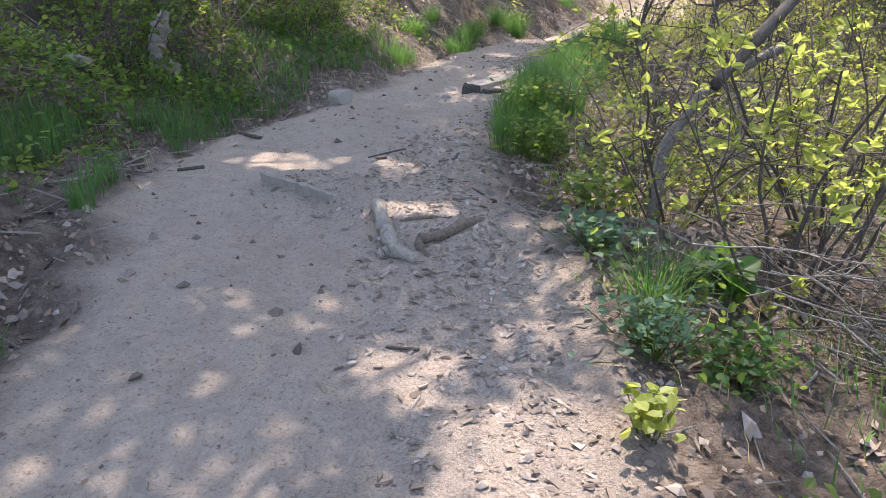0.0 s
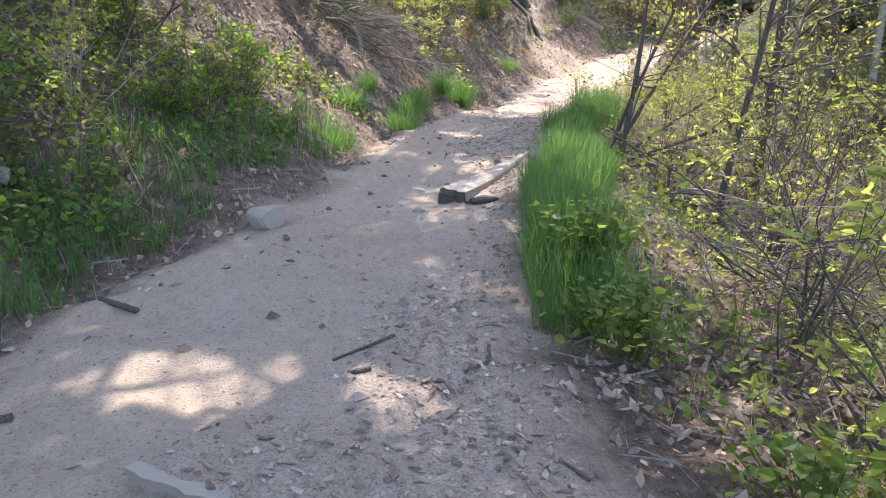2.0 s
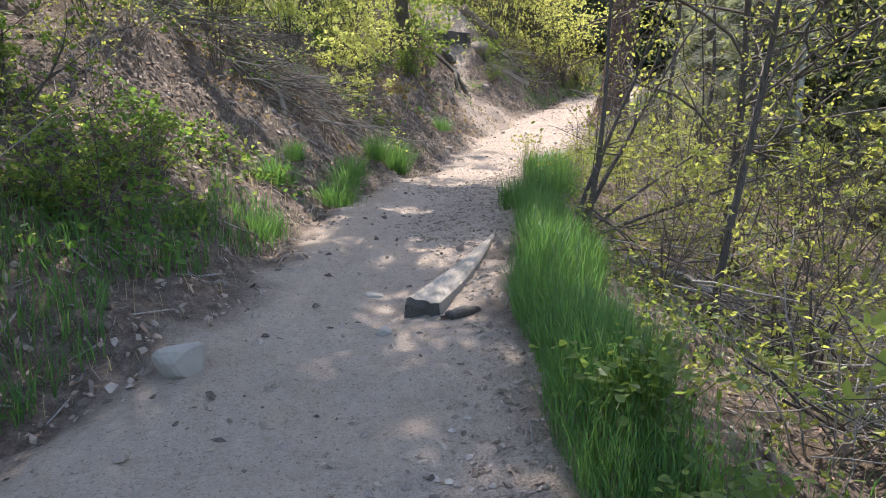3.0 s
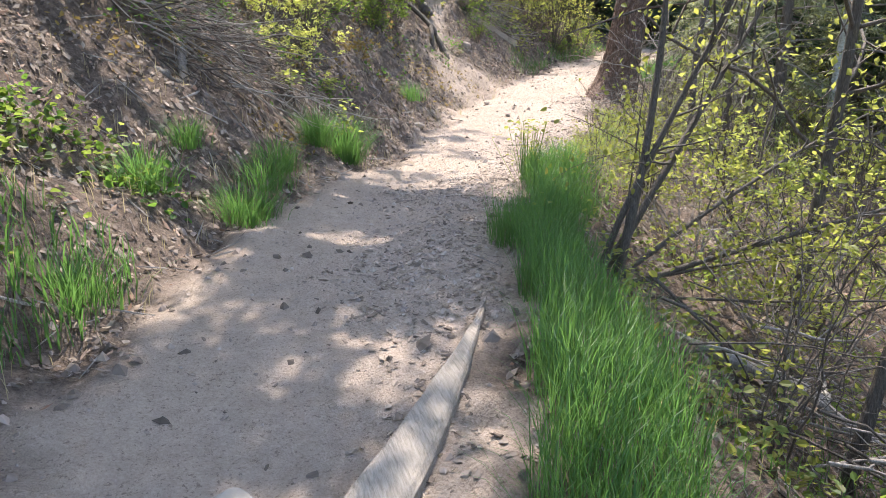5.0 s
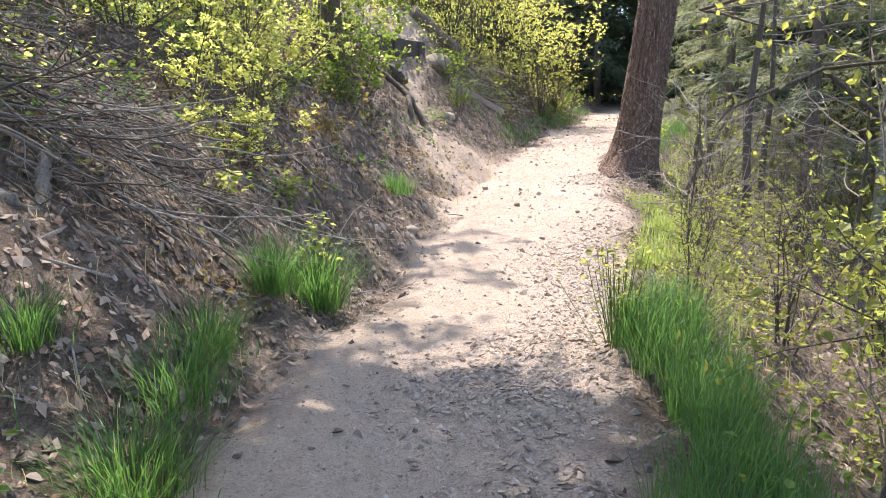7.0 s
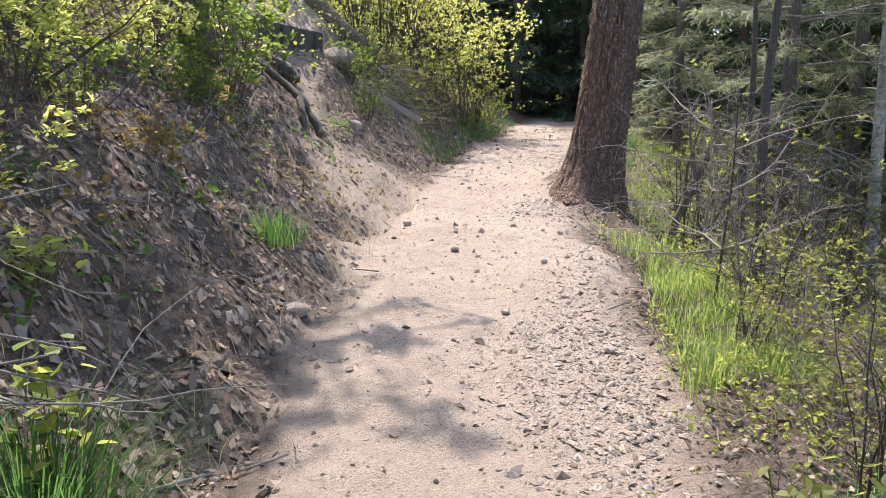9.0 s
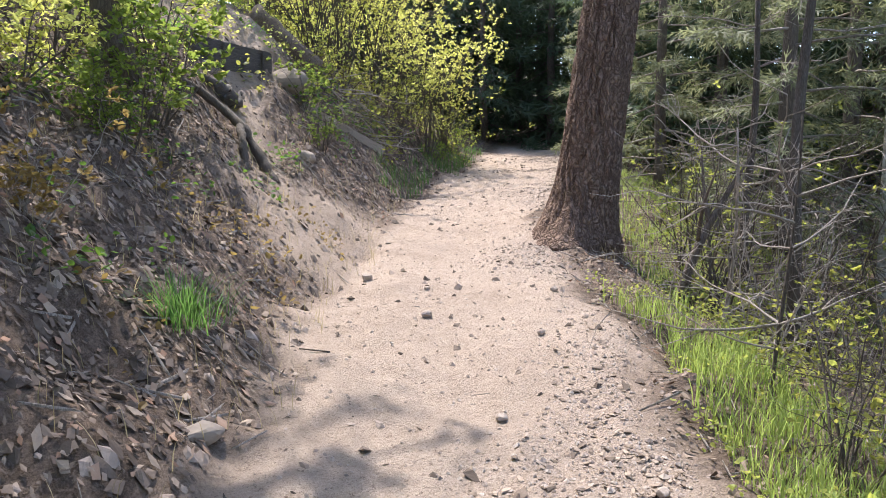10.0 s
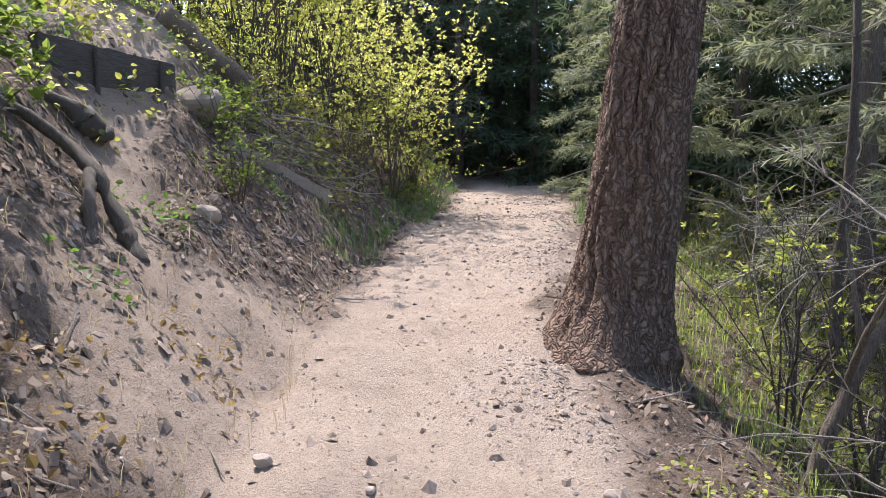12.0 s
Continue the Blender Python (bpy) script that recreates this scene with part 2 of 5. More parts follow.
def tube(soup, pts, radii, sides=5, cap=True):
    pts = np.asarray(pts, float)
    radii = np.broadcast_to(radii, len(pts))
    tang = np.gradient(pts, axis=0)
    tang /= np.linalg.norm(tang, axis=1)[:, None] + 1e-9
    ref = np.array([0.31, 0.17, 0.93]) if abs(tang[0][2]) < 0.8 else np.array([0.93, 0.31, 0.17])
    u = np.cross(tang, ref)
    u /= np.linalg.norm(u, axis=1)[:, None] + 1e-9
    w = np.cross(tang, u)
    a = np.arange(sides) * 2 * math.pi / sides
    ring = pts[:, None] + radii[:, None, None] * (np.cos(a)[None, :, None] * u[:, None] + np.sin(a)[None, :, None] * w[:, None])
    faces = []
    for i in range(len(pts) - 1):
        for j in range(sides):
            k = (j + 1) % sides
            faces.append((i * sides + j, i * sides + k, (i + 1) * sides + k, (i + 1) * sides + j))
    if cap:
        faces.append(tuple(range(sides))[::-1])
        faces.append(tuple((len(pts) - 1) * sides + j for j in range(sides)))
    soup.add(ring.reshape(-1, 3), faces)


def bent(rng, start, way, length, n=6, wander=0.25, lift=0.0):
    """A wandering line of n + 1 points."""
    p, d = np.array(start, float), np.array(way, float)
    d /= np.linalg.norm(d)
    out = [p.copy()]
    for _ in range(n):
        d = d + rng.normal(0, wander, 3) * 0.5 + np.array([0, 0, lift])
        d /= np.linalg.norm(d)
        p = p + d * length / n
        out.append(p.copy())
    return np.array(out)


LEAF6 = np.array([[0, 0, 0], [0.3, 0.28, 0.07], [0.26, 0.68, 0.06], [0, 1, -0.06], [-0.26, 0.68, 0.06], [-0.3, 0.28, 0.07]])
LEAF6_F = [(0, 1, 2, 3), (0, 3, 4, 5)]
LEAF4 = np.array([[0, 0, 0], [0.3, 0.5, 0.08], [0, 1, -0.04], [-0.3, 0.5, 0.08]])
LEAF4_F = [(0, 1, 2), (0, 2, 3)]


def scatter(soup, rng, places, sizes, shape, faces, up=0.4, width=1.0, ways=None, flat=1.0):
    """Leaves of one shape at the places, each turned its own way."""
    k = len(places)
    if not k:
        return
    y = rng.normal(0, 1, (k, 3)) if ways is None else ways + rng.normal(0, 0.35, (k, 3))
    y[:, 2] *= flat
    y /= np.linalg.norm(y, axis=1)[:, None] + 1e-9
    z = rng.normal(0, 0.6, (k, 3)) + np.array([0, 0, up])
    x = np.cross(y, z)
    x /= np.linalg.norm(x, axis=1)[:, None] + 1e-9
    z = np.cross(x, y)
    s = np.asarray(sizes)[:, None, None]
    v = (shape[None, :, 0, None] * x[:, None] * width + shape[None, :, 1, None] * y[:, None] + shape[None, :, 2, None] * z[:, None]) * s
    soup.add_many(v + np.asarray(places)[:, None], faces)


# ---- the lie of the land ----
# terrain begin
def lattice(ix, iy, seed):
    v = np.sin(ix * 127.1 + iy * 311.7 + seed * 74.7) * 43758.5453
    return v - np.floor(v)


def value_noise(x, y, seed=0):
    ix, iy = np.floor(x), np.floor(y)
    fx, fy = x - ix, y - iy
    fx, fy = fx * fx * (3 - 2 * fx), fy * fy * (3 - 2 * fy)
    a, b = lattice(ix, iy, seed), lattice(ix + 1, iy, seed)
    c, d = lattice(ix, iy + 1, seed), lattice(ix + 1, iy + 1, seed)
    return (a + (b - a) * fx) * (1 - fy) + (c + (d - c) * fx) * fy - 0.5


# along the trail: x, y, height, half width left and right, slope of the bank on the left, fall on the right
TRAIL = np.array([
    (-0.3, -14.0, -0.95, 1.2, 1.2, 0.25, 0.12),
    (-0.4, 0.5, 0.10, 1.15, 1.10, 0.25, 0.12),
    (-0.45, 2.2, 0.22, 1.10, 1.10, 0.25, 0.14),
    (-0.65, 3.6, 0.33, 1.20, 1.20, 0.25, 0.16),
    (-0.80, 5.0, 0.42, 1.35, 1.30, 0.26, 0.20),
    (-0.55, 6.3, 0.50, 1.30, 1.10, 0.32, 0.28),
    (-0.10, 7.4, 0.59, 0.95, 0.95, 0.45, 0.38),
    (0.43, 9.0, 0.71, 0.95, 0.95, 0.60, 0.48),
    (0.95, 10.6, 0.82, 0.95, 0.95, 0.70, 0.50),
    (1.60, 12.0, 0.86, 0.80, 0.95, 0.78, 0.45),
    (2.60, 13.5, 0.91, 0.75, 1.05, 0.82, 0.40),
    (3.35, 14.8, 0.99, 0.78, 1.15, 0.82, 0.42),
    (4.30, 16.3, 1.13, 0.80, 1.25, 0.74, 0.45),
    (5.20, 17.6, 1.29, 0.78, 1.10, 0.74, 0.48),
    (6.20, 18.9, 1.50, 0.95, 0.85, 0.92, 0.52),
    (7.80, 20.6, 1.74, 1.10, 1.10, 1.10, 0.42),
    (9.80, 22.6, 1.98, 1.15, 1.05, 0.9, 0.30),
    (12.0, 25.2, 2.25, 1.2, 1.1, 0.55, 0.20),
    (15.0, 28.5, 2.52, 1.2, 1.2, 0.40, 0.12),
    (20.0, 33.0, 2.95, 1.3, 1.3, 0.30, 0.10),
    (28.0, 38.0, 3.70, 1.4, 1.4, 0.30, 0.05),
    (60.0, 55.0, 6.50, 1.5, 1.5, 0.30, 0.05)])
seg = np.r_[0, np.cumsum(np.hypot(*np.diff(TRAIL[:, :2], axis=0).T))]
LINE_S = np.arange(0, seg[-1], 0.2)
kernel = np.hanning(9) / np.hanning(9).sum()
LINE = np.stack([np.convolve(np.pad(np.interp(LINE_S, seg, TRAIL[:, i]), 4, "edge"), kernel, "valid") for i in range(7)], 1)
LINE_T = np.gradient(LINE[:, :2], axis=0)
LINE_T /= np.linalg.norm(LINE_T, axis=1)[:, None]


def along(x, y):
    """For each place: how far along the trail, how far to its left, and the trail's figures there."""
    x, y = np.atleast_1d(np.asarray(x, float)), np.atleast_1d(np.asarray(y, float))
    near = np.empty(x.shape, int)
    for i in range(0, len(x), 20000):
        near[i:i + 20000] = np.argmin((x[i:i + 20000, None] - LINE[None, :, 0]) ** 2 + (y[i:i + 20000, None] - LINE[None, :, 1]) ** 2, 1)
    rel = np.stack([x - LINE[near, 0], y - LINE[near, 1]], 1)
    t = LINE_T[near]
    s = LINE_S[near] + np.clip((rel * t).sum(1), -1, 1)
    d = rel[:, 1] * t[:, 0] - rel[:, 0] * t[:, 1]
    return s, d, [np.interp(s, LINE_S, LINE[:, i]) for i in (2, 3, 4, 5, 6)]


SIDE = np.array([(4.55, 18.6), (4.2, 19.6), (4.3, 20.6), (4.5, 21.6), (4.7, 23.0), (4.2, 25.0)])


def side_track(x, y):
    """Distance from the middle of the worn chute that climbs the bank."""
    best = np.full(np.shape(x), 9.0)
    for (ax, ay), (bx, by) in zip(SIDE[:-1], SIDE[1:]):
        ux, uy = bx - ax, by - ay
        k = np.clip(((x - ax) * ux + (y - ay) * uy) / (ux * ux + uy * uy), 0, 1)
        best = np.minimum(best, np.hypot(x - ax - k * ux, y - ay - k * uy))
    return best


def smooth_step(v, a, b):
    k = np.clip((v - a) / (b - a), 0, 1)
    return k * k * (3 - 2 * k)


# low steps in the dirt held by the slab and the roots: from, to, height; the ground is higher on the left of the line
LEDGES = ((-1.12, 4.54, -0.66, 4.30, 0.07), (-0.1, 3.6, 0.25, 3.8, 0.05), (-0.34, 4.16, -0.2, 3.58, 0.05), (-0.5, 4.74, -0.1, 5.02, 0.045))


def ledges(x, y):
    z = np.zeros(np.shape(x))
    for ax, ay, bx, by, high in LEDGES:
        ux, uy = bx - ax, by - ay
        long = math.hypot(ux, uy)
        k = ((x - ax) * ux + (y - ay) * uy) / long
        v = ((y - ay) * ux - (x - ax) * uy) / long
        z = np.maximum(z, high * smooth_step(v, -0.03, 0.05) * (1 - smooth_step(v, 0.2, 0.9)) * smooth_step(k, -0.12, 0.05) * (1 - smooth_step(k, long - 0.05, long + 0.15)))
    return z


def land(x, y, fine=True):
    """Height of the ground, and how worn and how gritty it is."""
    x, y = np.atleast_1d(np.asarray(x, float)), np.atleast_1d(np.asarray(y, float))
    s, d, (z, wl, wr, bank, fall) = along(x, y)
    ul = np.maximum(d - wl, 0)
    ur = np.maximum(-d - wr, 0)
    rise = bank * (np.sqrt(np.minimum(ul, 2.6) ** 2 + 0.04) - 0.2) + np.minimum(0.40, 0.15 + bank * 0.4) * np.clip(ul - 2.6, 0, 60)
    drop = fall * (np.sqrt(np.minimum(ur, 4.0) ** 2 + 0.09) - 0.3)
    far = 0.48 * (np.sqrt(np.maximum(ur - 7.0, 0) ** 2 + 4) - 2) * (1 - smooth_step(ur, 45, 80))
    z = z + rise - drop + far
    z = z - 0.05 * np.exp(-((d + 0.1) / 0.5) ** 2) - 0.05 * smooth_step(-d, 0.3, 1.2)
    z = z + ledges(x, y)
    chute = side_track(x, y)
    wob = value_noise(x * 1.7, y * 1.7, 3) * 0.35 + value_noise(x * 5, y * 5, 4) * 0.18
    edge = np.minimum(wl + 0.3 * smooth_step(y, 15.6, 16.6) * (1 - smooth_step(y, 18.5, 19.5)) - d, wr + d) + wob
    worn = smooth_step(edge, -0.15, 0.3)
    worn = np.maximum(worn, 0.8 * (1 - smooth_step(np.hypot((x - 4.65) * 0.9, (y - 18.45) * 0.8) + wob, 0.65, 1.2)))
    worn = np.maximum(worn, 0.75 * (1 - smooth_step(np.hypot(x - 4.4, y - 22.9) + wob, 0.7, 1.4)))
    in_chute = (1 - smooth_step(chute + wob * 0.7, 0.16, 0.45)) * smooth_step(d, 0.5, 1.0)
    z = z - 0.12 * in_chute
    worn = np.maximum(worn, 0.7 * in_chute)
    grit = smooth_step(value_noise(x * 0.9, y * 0.9, 7) - d * 0.55, -0.15, 0.5) * worn
    if fine:
        near = 1 - smooth_step(np.maximum(ul, ur), 5, 9) * 0.97
        rough = (1 - 0.75 * worn) * near
        z = z + rough * (value_noise(x * 1.1, y * 1.1, 1) * 0.22 + value_noise(x * 3.1, y * 3.1, 2) * 0.14)
        bank_lump = smooth_step(y, 10, 13) * smooth_step(ul, 0.1, 0.5) * (1 - smooth_step(ul, 4, 6)) * (1 - 0.7 * in_chute)
        z = z + bank_lump * (value_noise(x * 2.3, y * 2.3, 14) * 0.11 + value_noise(x * 4.7, y * 4.7, 15) * 0.06 + value_noise(x * 8.5, y * 8.5, 16) * 0.04)
        z = z + near * (value_noise(x * 6.3, y * 6.3, 5) * (0.014 + 0.05 * rough) + value_noise(x * 11, y * 11, 6) * (0.014 + 0.025 * rough + 0.014 * grit))
    return z, worn, grit


def ground_at(x, y):
    return float(land(x, y)[0][0])
# terrain end


def spaced(lo, hi, step, reach, grow=1.18):
    mid = np.arange(lo, hi + step / 2, step)
    out, w = [], step
    p = mid[-1]
    while p < reach:
        w *= grow
        p += w
        out.append(p)
    left, w, p = [], step, mid[0]
    while p > -reach:
        w *= grow
        p -= w
        left.append(p)
    return np.r_[left[::-1], mid, out]


gx, gy = spaced(-3.6, 9.4, 0.054, 300), spaced(-0.3, 24.0, 0.054, 320)
GX, GY = np.meshgrid(gx, gy)
gz_, worn_, grit_ = land(GX.ravel(), GY.ravel())
nx, ny = len(gx), len(gy)
ii = (np.arange(ny - 1)[:, None] * nx + np.arange(nx - 1)[None]).ravel()
ground_mesh = mesh_from("ground", np.stack([GX.ravel(), GY.ravel(), gz_], 1), np.stack([ii, ii + 1, ii + nx + 1, ii + nx], 1), M_GROUND, True)
for key, values in (("worn", worn_), ("grit", grit_)):
    ground_mesh.attributes.new(key, "FLOAT", "POINT").data.foreach_set("value", values.astype(np.float32))
tagged(new("ground", ground_mesh), "dusty tan dirt trail between leaf-strewn soil slopes", "ground", kind="structure")


# ---- kinds of plants ----
def shrub(seed, height, spread, stems, leaves, leaf_size, leaf_mat, stem_mat, name="shrub", label="", category="shrub", group="",
          twigs=7, thick=0.012, shape=LEAF6, shape_f=LEAF6_F, lean=(0, 0), low=0.25, cluster=0.07, at=(0, 0, 0), slim=1.0):
    """A multi-stemmed shrub: bowed stems, twigs, and leaves in loose clusters near the twigs' ends."""
    rng = np.random.default_rng(seed)
    sites = []
    ob = thing(name, label, category, group, at)
    for i in range(stems):
        wood = Soup()
        a = rng.uniform(0, 2 * math.pi)
        out = rng.uniform(0.15, 1.0) * spread / height
        way = np.array([math.cos(a) * out + lean[0], math.sin(a) * out + lean[1], 1.0])
        base = np.array([math.cos(a), math.sin(a), 0]) * rng.uniform(0, 0.12) + np.array([0, 0, -0.08])
        long = height * rng.uniform(0.65, 1.1) * math.sqrt(1 + out * out)
        line = bent(rng, base, way, long, 8, 0.28, -0.02)
        r = thick * rng.uniform(0.6, 1.2)
        tube(wood, line, np.linspace(r, r * 0.25, len(line)), 5, False)
        for _ in range(twigs):
            k = rng.uniform(low, 1.0)
            p = line[int(k * 7.99)] + (line[min(int(k * 7.99) + 1, 8)] - line[int(k * 7.99)]) * rng.uniform()
            tw = bent(rng, p, rng.normal(0, 1, 3) * (1, 1, 0.5) + np.array([0, 0, 0.35]) + way * 0.3, long * rng.uniform(0.18, 0.42), 4, 0.5)
            tube(wood, tw, np.linspace(r * 0.4, r * 0.12, 5), 3, False)
            sites += [tw[2], tw[3], tw[4], tw[4]]
            for _ in range(1):
                t2 = bent(rng, tw[rng.integers(1, 4)], rng.normal(0, 1, 3) + np.array([0, 0, 0.3]), long * rng.uniform(0.07, 0.18), 2, 0.5)
                tube(wood, t2, np.linspace(r * 0.22, r * 0.1, 3), 3, False)
                sites += [t2[1], t2[2]]
        part("stem", wood.mesh("stem", stem_mat, True), ob)
    if leaves:
        sites = np.array(sites)
        tips = sites[rng.integers(0, len(sites), leaves // 6)] + rng.normal(0, cluster, (leaves // 6, 3)) * 0.6
        pick = np.repeat(tips, 6, 0) + rng.normal(0, leaf_size * 0.15, (leaves // 6 * 6, 3))
        ways = rng.normal(0, 1, pick.shape) * (1, 1, 0.5) + np.array([0, 0, 0.35])
        green = Soup()
        scatter(green, rng, pick, leaf_size * rng.uniform(0.5, 1.25, len(pick)), shape, shape_f, 0.7, slim, ways)
        tagged(part("foliage", green.mesh("foliage", leaf_mat), ob), kind="stuff")
    return ob


def grass_tuft(seed, blades, height, radius, mat, name="grass_tuft", label="", group="", at=(0, 0, 0), width=0.0055):
    rng = np.random.default_rng(seed)
    soup = Soup()
    blades_into(soup, rng, rng.normal(0, radius * 0.5, (blades, 2)), np.zeros(blades), height, width, 1.15, radius)
    return solo(name, soup.mesh(name, mat), label, "grass", group, at)


def blades_into(soup, rng, xy, z, height, width, bow=0.5, splay=0.0):
    """Tapered blades of grass that bow outward."""
    k = len(xy)
    h = height * rng.uniform(0.45, 1.1, k)
    a = rng.uniform(0, 2 * math.pi, k)
    if splay:
        a = np.arctan2(xy[:, 1], xy[:, 0]) + rng.normal(0, 0.6, k)
    out = np.stack([np.cos(a), np.sin(a)], 1)
    side = np.stack([-out[:, 1], out[:, 0]], 1) * (width * rng.uniform(0.6, 1.2, k))[:, None] * 0.5
    b = h * rng.uniform(0.1, bow, k)
    if splay:
        h = h * (1.1 - 0.35 * np.clip(np.hypot(xy[:, 0], xy[:, 1]) / splay, 0, 1.5))
    v = np.zeros((k, 7, 3))
    for i, (f, o, w) in enumerate(((0.0, 0.0, 1.0), (0.45, 0.25, 0.9), (0.8, 0.62, 0.6))):
        mid = xy + out * (b * o)[:, None]
        v[:, 2 * i, :2], v[:, 2 * i + 1, :2] = mid - side * w, mid + side * w
        v[:, 2 * i, 2] = v[:, 2 * i + 1, 2] = z + h * f - (0.02 if i == 0 else 0)
    v[:, 6, :2], v[:, 6, 2] = xy + out * b[:, None], z + h * rng.uniform(0.82, 1.0, k)
    soup.add_many(v, [(0, 1, 3, 2), (2, 3, 5, 4), (4, 5, 6)])


def conifer(seed, height, reach, branches, fronds, needle_mat, bare=0.12, trunk_r=0.14, label="", at=(0, 0, 0), droop=0.35, category="conifer", frond_size=0.33):
    """A fir: straight trunk, whorled drooping boughs with sprays of needles."""
    rng = np.random.default_rng(seed)
    wood, needles = Soup(), Soup()
    line = np.array([(rng.normal(0, 0.02), rng.normal(0, 0.02), h) for h in np.linspace(-0.2, height, 12)])
    tube(wood, line, np.linspace(trunk_r, 0.02, 12), 10)
    boughs = Soup()
    for i in range(branches):
        f = bare + (1 - bare) * (i / branches) ** 0.9
        h = f * height
        a = i * 2.4 + rng.uniform(-0.4, 0.4)
        long = reach * (1 - f) ** 0.75 * rng.uniform(0.65, 1.15) + 0.15
        way = np.array([math.cos(a), math.sin(a), rng.uniform(-0.25, 0.15)])
        bl = bent(rng, (0, 0, h), way, long, 6, 0.18, -droop * 0.12)
        tube(boughs, bl, np.linspace(0.022, 0.004, 7), 4, False)
        n = max(int(fronds * long / reach), 6)
        k = rng.uniform(0.15, 1.0, n) ** 0.8 * 5.99
        j = k.astype(int)
        p = bl[j] + (bl[j + 1] - bl[j]) * (k - j)[:, None]
        side = np.array([-math.sin(a), math.cos(a), 0]) * rng.choice([-1, 1], n)[:, None]
        ways = way * 0.6 + side * rng.uniform(0.2, 1.0, n)[:, None] + np.array([0, 0, -droop])
        p = p + ways * rng.uniform(0, 0.12, n)[:, None]
        scatter(needles, rng, p, frond_size * rng.uniform(0.6, 1.4, n), FROND, FROND_F, 0.9, 1.0, ways)
    ob = thing("conifer", label, category, at=at)
    part("trunk", wood.mesh("trunk", M_BARK_GREY, True), ob)
    tagged(part("branch_work", boughs.mesh("branch_work", M_STEM_PALE if needle_mat == M_NEEDLE_GREY else M_STEM, True), ob), kind="stuff")
    tagged(part("crown", needles.mesh("crown", needle_mat), ob), kind="stuff")
    return ob


# a spray of needles: narrow blades on both sides of a twig
FROND = np.array([[0, 0, 0], [0.02, 0.5, 0], [0, 1, -0.05], [-0.02, 0.5, 0],
                  [0, 0.2, 0], [0.2, 0.42, -0.02], [0.23, 0.5, -0.03], [0, 0.28, 0],
                  [0, 0.2, 0], [-0.2, 0.42, -0.02], [-0.23, 0.5, -0.03], [0, 0.28, 0],
                  [0, 0.5, 0], [0.16, 0.7, -0.03], [0.18, 0.77, -0.04], [0, 0.58, 0],
                  [0, 0.5, 0], [-0.16, 0.7, -0.03], [-0.18, 0.77, -0.04], [0, 0.58, 0]])
FROND_F = [(0, 1, 2, 3), (4, 5, 6, 7), (8, 9, 10, 11), (12, 13, 14, 15), (16, 17, 18, 19)]


# the canopy over the trail is closed at first, has a few gaps, and ends where the trail comes out into the sun: x, y, half widths of each gap
GAPS = ((-1.1, 5.35, 0.55, 0.32), (-0.25, 5.15, 0.32, 0.3), (-0.1, 2.5, 0.3, 0.3), (0.5, 1.9, 0.55, 0.5), (-0.1, 4.0, 0.28, 0.22), (0.0, 6.5, 0.2, 0.15), (0.9, 10.9, 0.4, 0.2), (0.25, 11.3, 0.28, 0.22),
        (1.75, 12.5, 0.5, 0.22), (1.0, 12.0, 0.18, 0.14), (1.2, 12.9, 0.5, 0.16), (1.9, 13.3, 0.5, 0.2), (2.2, 13.7, 0.6, 0.25), (0.4, 11.9, 0.3, 0.25), (-0.6, 9.6, 0.3, 0.25), (0.3, 9.2, 0.15, 0.12))


def cover(p):
    """Share of the leaves that stay at p, by where their shade falls on the trail."""
    zg = np.interp(p[:, 1] - 4, LINE[:, 1], LINE[:, 2])
    k = (p[:, 2] - zg) / to_sun.z
    x, y = p[:, 0] - to_sun.x * k, p[:, 1] - to_sun.y * k
    mid = np.interp(y, LINE[:, 1], LINE[:, 0])
    keep = 1 - smooth_step(y + value_noise(x * 1.2, y * 1.2, 41) * 1.6, 13.0, 14.4) * np.where(x > mid - 1.6, 1.0, 0.8)
    keep = keep * (1 - smooth_step(mid - x, 0.5, 1.0) * smooth_step(y, 9.3, 10.3))
    spots = (x < mid + 0.5) & (x > mid - 1.0) & (y > 13.6) & (y < 16.0) & (value_noise(x * 3.6, y * 3.6, 43) > 0.13)
    bank_shade = (x < mid - 0.9) & (y > 14.2) & (y < 17.6) & (value_noise(x * 3.0, y * 3.0, 44) > -0.02)
    keep = np.maximum(keep, 0.9 * (spots | bank_shade))
    for gx_, gy_, a, b in GAPS:
        keep = keep * smooth_step(np.hypot((x - gx_) / a, (y - gy_) / b), 0.75, 1.15)
    return keep


